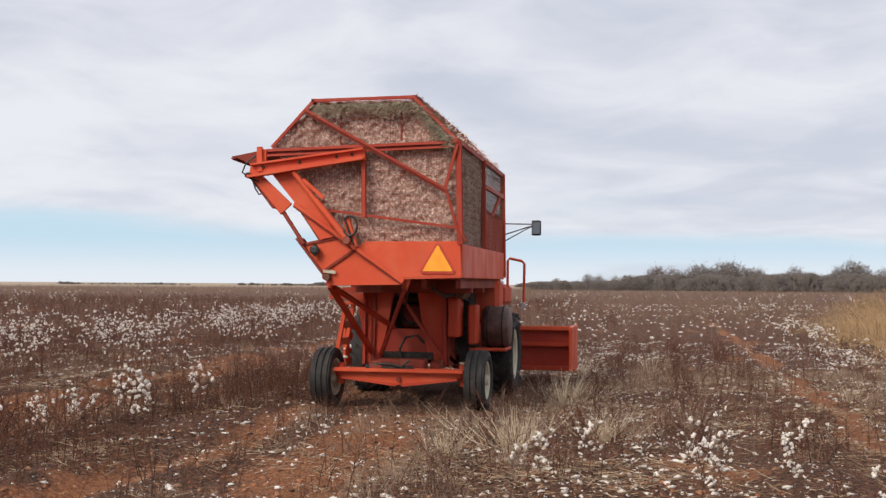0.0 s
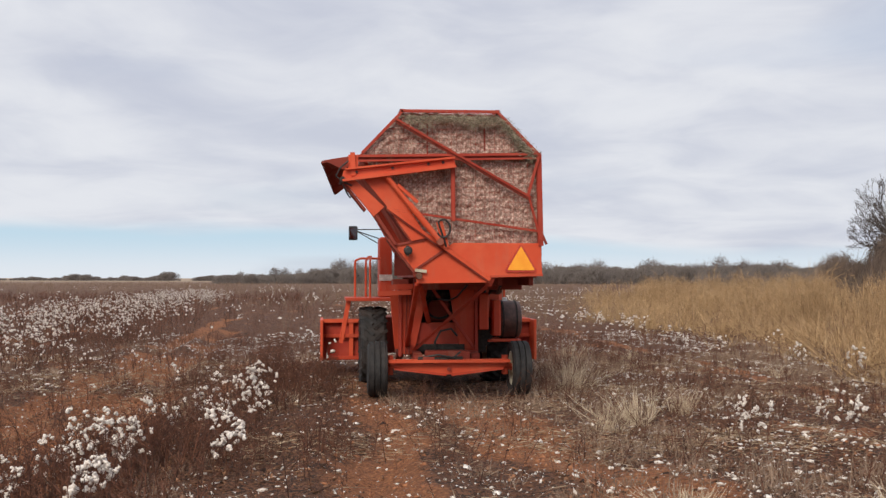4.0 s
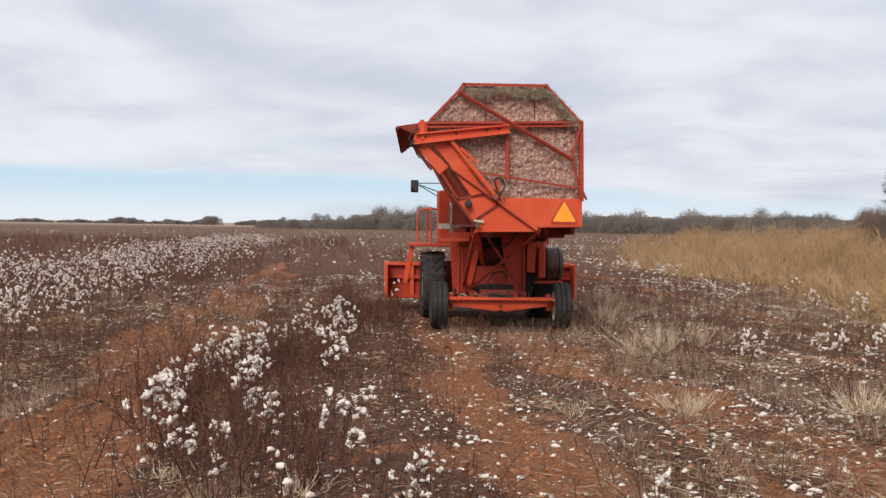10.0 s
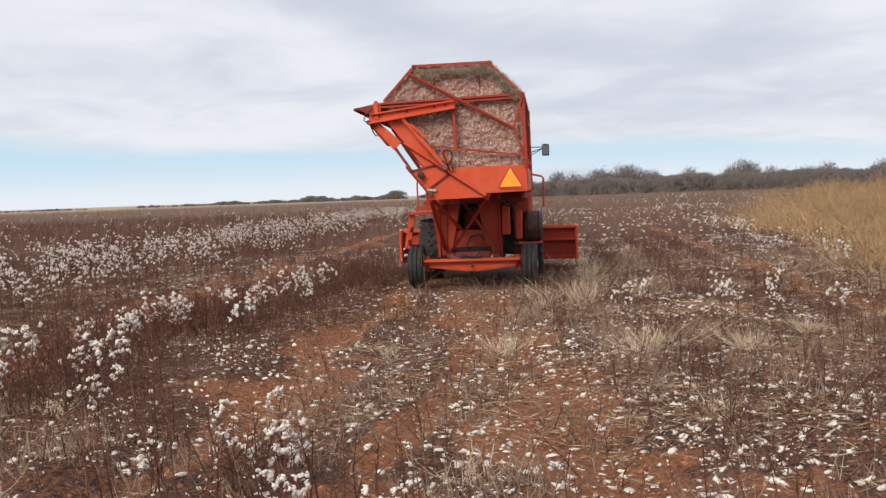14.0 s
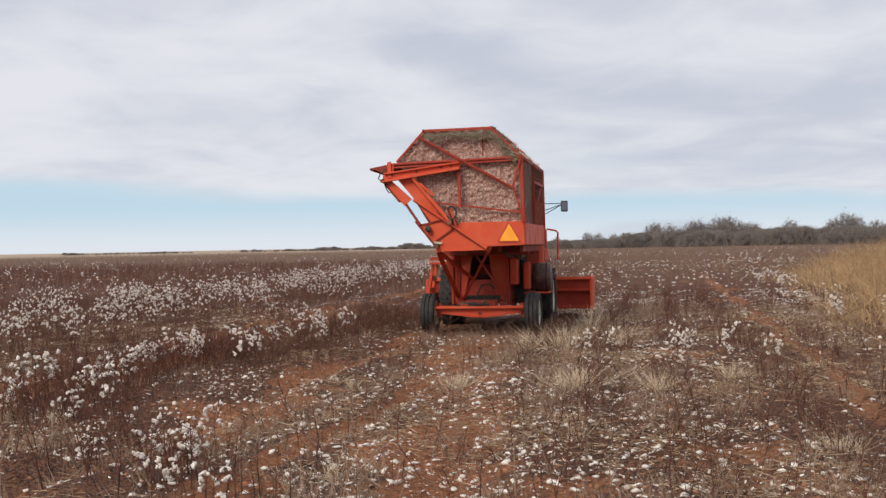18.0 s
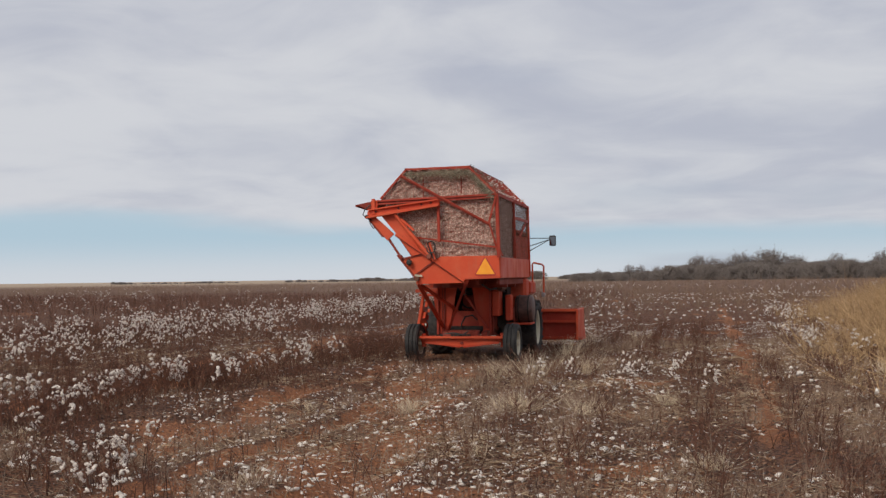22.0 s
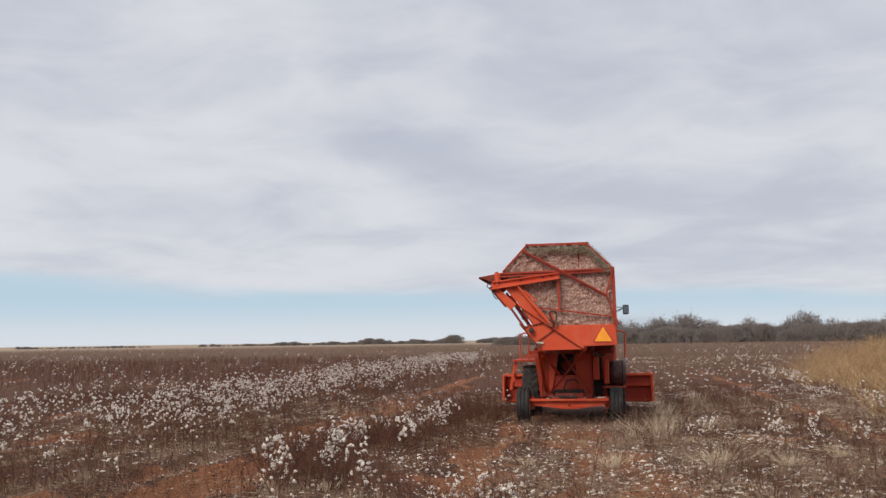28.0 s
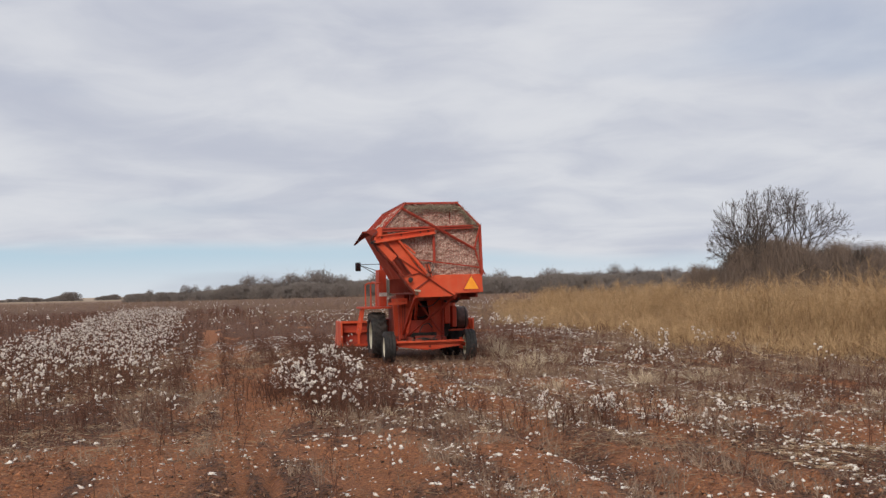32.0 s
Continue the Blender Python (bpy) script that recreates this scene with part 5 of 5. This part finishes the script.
p = sown(3600, (-20, 10), (-14, 26), lambda x, y: on_row(x, y) * np.clip(0.05 + 0.9 * bumps(x, y, 2.2, 72), 0, 1) * np.where(x < -9.5, 1, np.where(x < -2.2, 0.45, 0.3)) * np.where(y < -9, 0.5, 1) * (1 - bare_here(x, y)) * clear_of_rig(x, y) * (patch(x, y) < 0))
crop(p, 0.5 + 0.5 * rng.random(len(p)), sparse, "scattered_cotton", "thinly scattered cotton plants")
p = sown(9000, (-110, 30), (22, 150), lambda x, y: np.where(x < -12, 0.45, 0.75) * np.clip(0.02 + 0.9 * bumps(x * 2.2, y * 0.55, 6.0, 73), 0, 1) * (np.abs(x + 4) < 12 + (y + 12) * 0.62) * (patch(x, y) < -1) * np.clip(50 / y, 0, 1))
crop(p, 0.8 + 0.6 * rng.random(len(p)), thin, "far_cotton", "far rows of cotton")

# ---- single cotton plants close to the camera's line
boll_meshes = []
for _ in range(6):
    boll_meshes.append(solid("boll", *boll_shape(0.032, 9, 2.0), LINT))
plant_kinds = []
for k in range(7):
    (v, f), tufts = plant(0.60 + 0.16 * rng.random(), 16, 0.18, 0.0085, 16, 0.0275)
    plant_kinds.append((solid("stem", v, f, STALK), tufts))


def cotton_plant(x, y, s, kind):
    ob = placed("cotton_plant", "dry brown cotton plant with open white bolls", "cotton plant", (x, y, float(ground_height(np.array([x]), np.array([y]))[0])), "cotton plants beside the wheel track", "")
    mesh_, tufts = plant_kinds[kind]
    stem = new("stem", mesh_)
    stem.parent = ob
    for n, (spot, r) in enumerate(tufts):
        b = new("boll", boll_meshes[(n + kind) % 6])
        b.parent = ob
        b.matrix_basis = Matrix.LocRotScale(spot, Euler((0.3 * n, 0.2 * n, n)), Vector((r / 0.030,) * 3))
    ob.matrix_basis = Matrix.LocRotScale((x, y, ob.location.z), Euler((0, 0, n * 1.7 + x * 5)), Vector((s,) * 3))
    return ob


first = {}
spots = []
# one unpicked row that bends away from the wheel track
for n in range(46):
    y = rng.uniform(-9.0, 1.0) if n < 36 else rng.uniform(-12.3, -9.0)
    x = float(row_line(y))
    spots.append((x + rng.normal(0, 0.42), y, rng.uniform(0.45, 0.78) if n < 36 else rng.uniform(0.4, 0.62)))
for _ in range(8):
    spots.append((rng.normal(3.6, 0.6), rng.normal(-3.2, 0.7), rng.uniform(0.4, 0.6)))
for _ in range(12):
    spots.append((rng.uniform(6.4, 7.9), rng.uniform(-2, 26), rng.uniform(0.5, 0.75)))
for n, (x, y, s) in enumerate(spots):
    k = n % 7
    if k not in first:
        first[k] = cotton_plant(x, y, s, k)
    else:
        z = float(ground_height(np.array([x]), np.array([y]))[0])
        twin = copy_thing(first[k], Matrix.LocRotScale((x, y, z), Euler((0, 0, x * 9 + y * 5)), None))
        twin.scale = (s, s, s)


# ---- clumps of dead grass
def blades(count, spread_, tall, wide, bow):
    """Curved tapering stems that fan out from one crown and bend upwards, some forked."""
    heap = Heap()
    for _ in range(count):
        q = rng.random() * 6.283
        out = abs(rng.normal()) * bow
        h = tall * (0.45 + 0.6 * rng.random())
        root = np.array([rng.normal() * spread_, rng.normal() * spread_, -0.02])
        d = np.array([math.cos(q), math.sin(q), 0])
        kink = rng.normal(size=(4, 3)) * 0.02
        pts = [root + d * out * h * s ** 0.75 + np.array([0, 0, h * (0.55 * s + 0.45 * s * s)]) + kink[k] * s for k, s in enumerate((0, 0.35, 0.7, 1.0))]
        for k, (a, b) in enumerate(zip(pts, pts[1:])):
            heap.put(*stick(a, b, wide * (1 - k * 0.28), wide * (0.72 - k * 0.28)))
        side = pts[2] + d * 0.05 + rng.normal(size=3) * 0.05 + (0, 0, 0.10)
        heap.put(*spike(pts[1], side, wide * 0.6))
        heap.put(*spike(pts[2], pts[2] + rng.normal(size=3) * 0.07 + (0, 0, 0.12), wide * 0.5))
    return heap.arrays()


clump_meshes = [solid("grass_clump", *blades(64, 0.10, 0.64, 0.0072, 0.8), PALE) for _ in range(3)]
small_clumps = [solid("grass_tuft", *blades(20, 0.05, 0.34, 0.0050, 0.9), PALE) for _ in range(3)]


def n_(x, y):
    return 7.0 * x + 3.0 * y


def clump(x, y, s, k, big=True):
    z = float(ground_height(np.array([x]), np.array([y]))[0])
    ob = new("grass_clump" if big else "grass_tuft", (clump_meshes if big else small_clumps)[k % 3])
    tagged(ob, "pale dead grass clump on red soil" if big else "small tuft of pale dead grass", "grass", "clumps of dead grass" if big else "tufts of dead grass")
    ob.matrix_basis = Matrix.LocRotScale((x, y, z), Euler((0.12 * math.sin(n_(x, y)), 0.12 * math.cos(n_(x, y)), x * 3 + y)), Vector((s, s, s * (0.55 if y < -3 else 1.0))))


for n, (x, y, s) in enumerate([(1.95, 2.4, 0.78), (1.80, -1.4, 0.8), (2.6, -0.6, 0.55), (1.25, -2.1, 0.5), (2.3, -6.2, 0.85), (3.2, -6.4, 0.6), (0.85, -5.7, 0.72), (4.1, -5.0, 0.6), (4.6, -9.5, 0.5)]):
    clump(x, y, s, n)
for n in range(48):
    x, y = rng.uniform(-6, 9), rng.uniform(-16, 8)
    if clear_of_rig(np.array([x]), np.array([y]))[0] and bare_here(np.array([x]), np.array([y]))[0] < 0.4 and (x > 0 or n % 3 == 0):
        clump(x, y, rng.uniform(0.5, 1.1), n, False)

# ---- the stand of tall dry grass
def reed(wide):
    """A culm with drooping leaves and a soft plume."""
    heap = Heap()
    h = 1.4 + 0.6 * rng.random()
    bend = rng.normal(size=2) * 0.34
    pts = [np.array([bend[0] * s * s, bend[1] * s * s, h * s - 0.05]) for s in (0, 0.5, 0.82)]
    heap.put(*stick(pts[0], pts[1], wide, wide * 0.8))
    heap.put(*stick(pts[1], pts[2], wide * 0.8, wide * 0.5))
    for k in range(13):
        foot = pts[1] + (pts[2] - pts[1]) * (0.30 + 0.75 * rng.random())
        d = rng.normal(size=3) * (0.10, 0.10, 0.06) + np.array([bend[0] * 0.7, bend[1] * 0.7, 0.15])
        heap.put(*spike(foot, foot + d, wide * 0.55))
    for _ in range(5):
        s = 0.05 + 0.5 * rng.random()
        a = np.array([bend[0] * s * s, bend[1] * s * s, h * s])
        q = rng.random() * 6.283
        b = a + np.array([math.cos(q) * 0.11, math.sin(q) * 0.11, 0.26 + 0.2 * rng.random()])
        heap.put(*stick(a, b, wide * 0.8, wide * 0.6))
        heap.put(*spike(b, b + np.array([math.cos(q) * 0.20, math.sin(q) * 0.20, -0.02 - 0.16 * rng.random()]), wide * 0.6))
    return heap.arrays()


reeds = [reed(0.0048) for _ in range(14)]
p = sown(28000, (6, 26), (-9, 50), lambda x, y: np.clip((patch(x, y) + 0.8) / 1.6, 0, 1) * np.where(patch(x, y) < 6, 1.0, 0.25) * np.clip(0.5 + 1.2 * bumps(x, y, 1.3, 84), 0.03, 1))
inside = patch(p[:, 0], p[:, 1])
size = (0.66 + 0.30 * rng.random(len(p))) * np.clip(0.42 + inside * 0.17, 0.28, 1.0) * (1.06 + 0.32 * bumps(p[:, 0], p[:, 1], 4.0, 82) + 0.42 * bumps(p[:, 0], p[:, 1], 1.3, 84))
stuff("tall_grass", scatter(reeds, p, size, 0.26), TALL, "stand of tall tawny dry grass beside the field", "tall grass")
p = sown(3400, (6, 70), (-4, 60), lambda x, y: (patch(x, y) > 5) * 1.0)
wide_reeds = [reed(0.013) for _ in range(8)]
stuff("far_tall_grass", scatter(wide_reeds, p, 0.55 + 0.45 * rng.random(len(p)) + 0.34 * bumps(p[:, 0], p[:, 1], 5.0, 83) + 0.15 * bumps(p[:, 0], p[:, 1], 1.6, 85), 0.25), TALL, "tall tawny dry grass behind the edge of the stand", "tall grass")

# bent and lodged grass along the edge of the stand
lodged = [blades(18, 0.16, 0.62, 0.0062, 1.3) for _ in range(5)]
p = sown(2000, (6, 16), (-8, 40), lambda x, y: np.exp(-((patch(x, y) - 0.4) / 1.2) ** 2))
stuff("lodged_grass", scatter(lodged, p, 0.6 + 0.8 * rng.random(len(p)), 0.3), TALL, "bent tawny grass lying along the edge", "grass")

# ---------------------------------------------------------------- bare trees and brush
def grow(heap, twigs, a, way, long, thick, depth, spread_, thin_at, least=0.0):
    """One limb and, in turn, its forks."""
    b = a + way * long
    mid = (a + b) / 2 + rng.normal(size=3) * long * 0.07
    (heap if thick > thin_at else twigs).put(*stick(a, mid, thick, thick * 0.85))
    (heap if thick > thin_at else twigs).put(*stick(mid, b, thick * 0.85, thick * 0.68))
    if depth == 0:
        return
    for k in range(3 if rng.random() < 0.55 or depth > 4 else 2):
        d = way + rng.normal(size=3) * spread_ + np.array([0, 0, 0.10])
        start = mid + (b - mid) * (1.0 if k < 2 else rng.random())
        grow(heap, twigs, start, d / np.linalg.norm(d), long * (0.62 + 0.22 * rng.random()), max(least, thick * 0.62), depth - 1, spread_, thin_at, least)


def tree_kind(tall, depth, stems, spread_=0.42, thick=0.16, lean=0.25, least=0.0):
    wood, twigs = Heap(), Heap()
    for _ in range(stems):
        d = np.array([rng.normal() * lean, rng.normal() * lean, 1.0])
        grow(wood, twigs, np.array([rng.normal() * 0.2 * (stems - 1), rng.normal() * 0.2 * (stems - 1), -0.2]), d / np.linalg.norm(d), tall * 0.27, thick, depth, spread_, thick * 0.3, least)
    return wood.arrays(), twigs.arrays()


def woody(name, arrays, bark=BARK, twig=TWIG):
    (wv, wf), (tv, tf) = arrays
    return solid("trunk", wv, wf, bark), solid("crown", tv, tf, twig)


def dense_kind(tall, wide, count, thick, long=0.35):
    """A rounded bush: stems from one foot and a close dome of crossing twigs."""
    heap = Heap()
    for k in range(count):
        q, u = rng.random() * 6.283, rng.random() ** 0.6
        r = wide * 0.5 * rng.random() ** 0.4 * math.sqrt(max(0.0, 1 - u * u * 0.85))
        tip = np.array([math.cos(q) * r, math.sin(q) * r, tall * u])
        if k % 9:
            d = np.array([math.cos(q) * 0.3, math.sin(q) * 0.3, 0.9]) + rng.normal(size=3) * 0.28
            root = tip - d * long * tall * (0.5 + 0.8 * rng.random())
            root[2] = max(root[2], -0.1)
        else:
            root = np.array([0, 0, -0.1])
        heap.put(*spike(root, tip, thick * (1.5 if k % 9 == 0 else 1.0)))
    return heap.arrays()


def crowned(tall, wide, count):
    """A far leafless tree: forked trunk and a rounded haze of twigs."""
    wood, _ = tree_kind(tall, 4, 1, 0.40, 0.17, 0.10, 0.05)
    heap = Heap()
    heart = np.array([0, 0, tall * 0.40])
    for _ in range(count):
        d = rng.normal(size=3)
        d /= np.linalg.norm(d)
        d[2] = abs(d[2]) * 1.0 - 0.18
        tip = heart + d * (wide * 0.5, wide * 0.5, tall * 0.60) * (0.5 + 0.5 * rng.random()) * (1 + 0.12 * rng.normal())
        root = heart + (tip - heart) * (0.62 + 0.25 * rng.random()) + rng.normal(size=3) * 0.45
        heap.put(*spike(root, tip, 0.055))
    return wood, heap.arrays()


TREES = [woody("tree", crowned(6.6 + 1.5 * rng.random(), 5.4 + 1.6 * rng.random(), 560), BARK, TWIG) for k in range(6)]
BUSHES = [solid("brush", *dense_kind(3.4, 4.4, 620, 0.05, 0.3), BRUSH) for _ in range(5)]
THICKETS = [solid("thicket", *dense_kind(3.2, 4.0, 2600, 0.014, 0.5), THICKET) for _ in range(4)]


def stand(name, meshes, x, y, s, flat, label, category, group):
    ob = tagged(new(name), label, category, group)
    for n, m in zip(("trunk", "crown"), meshes):
        child = new(n, m)
        child.parent = ob
    ob.matrix_basis = Matrix.LocRotScale((x, y, 0.0), Euler((0, 0, x * 1.3 + y * 0.7)), Vector((s * flat, s * flat, s)))
    return ob


def by_bearing(b, far):
    return 0.5 + far * math.sin(radians(b)), -15 + far * math.cos(radians(b))


def bush(name, meshes, n, x, y, s, flat, label, group):
    ob = tagged(new(name, meshes[n % len(meshes)]), label, "bush", group)
    ob.matrix_basis = Matrix.LocRotScale((x, y, 0.0), Euler((0, 0, x * 1.3 + y * 0.7)), Vector((s * flat, s * flat, s)))


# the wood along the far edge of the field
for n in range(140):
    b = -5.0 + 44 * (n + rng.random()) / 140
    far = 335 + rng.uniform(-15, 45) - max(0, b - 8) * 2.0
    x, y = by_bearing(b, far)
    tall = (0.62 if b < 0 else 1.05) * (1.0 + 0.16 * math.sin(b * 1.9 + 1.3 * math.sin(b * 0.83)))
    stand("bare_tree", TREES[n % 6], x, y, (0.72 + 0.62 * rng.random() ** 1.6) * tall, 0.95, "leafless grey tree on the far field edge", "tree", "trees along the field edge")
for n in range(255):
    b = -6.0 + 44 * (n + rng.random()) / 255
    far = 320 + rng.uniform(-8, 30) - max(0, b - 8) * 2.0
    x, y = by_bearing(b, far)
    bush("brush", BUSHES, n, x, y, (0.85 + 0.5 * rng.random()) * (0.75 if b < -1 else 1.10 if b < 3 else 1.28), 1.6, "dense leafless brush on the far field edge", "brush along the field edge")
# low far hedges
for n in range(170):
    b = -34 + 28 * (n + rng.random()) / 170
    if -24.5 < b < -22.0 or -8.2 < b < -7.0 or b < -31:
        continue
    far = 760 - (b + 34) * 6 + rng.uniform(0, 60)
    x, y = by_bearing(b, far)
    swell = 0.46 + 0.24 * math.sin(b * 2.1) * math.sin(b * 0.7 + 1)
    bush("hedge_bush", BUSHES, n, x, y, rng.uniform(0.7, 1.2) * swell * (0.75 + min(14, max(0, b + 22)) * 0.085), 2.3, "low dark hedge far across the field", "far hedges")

# the large tree above the tall grass, with brush round it
BIG = woody("big_tree", tree_kind(12.6, 7, 4, 0.38, 0.24, 0.24, 0.014), DARK_TWIG, DARK_TWIG)
SIDE = woody("side_tree", tree_kind(8.5, 6, 3, 0.46, 0.15, 0.3, 0.014), DARK_TWIG, DARK_TWIG)
stand("big_tree", BIG, 31.9, 42.8, 0.72, 0.86, "large spreading leafless tree behind tall grass", "tree", "")
for x, y, s in ((33.4, 40.5, 0.55), (36.3, 39, 0.55), (39.5, 37, 0.55), (43, 35, 0.6)):
    stand("leafless_tree", SIDE, x, y, s, 1.1, "leafless multi-stemmed tree behind tall grass", "tree", "trees beside the tall grass")
for n in range(66):
    s = n / 65
    x, y = 28.4 + 20 * s + rng.normal() * 0.6, 43.5 - 15 * s + rng.normal() * 1.0
    bush("thicket", THICKETS, n, x, y, rng.uniform(0.6, 1.45) * (0.7 if s < 0.06 else 1.15 if s < 0.22 else 1.0), 0.8, "dense brown leafless thicket beside tall grass", "thickets beside the tall grass")
for n in range(30):
    s = (n + rng.random()) / 30
    x, y = 62 + 16 * (1 - s) + rng.normal() * 2, 210 - 130 * s + rng.normal() * 3
    bush("brush", BUSHES, n, x, y, rng.uniform(0.5, 0.9), 1.3, "low leafless brush along the field edge", "brush along the field edge")
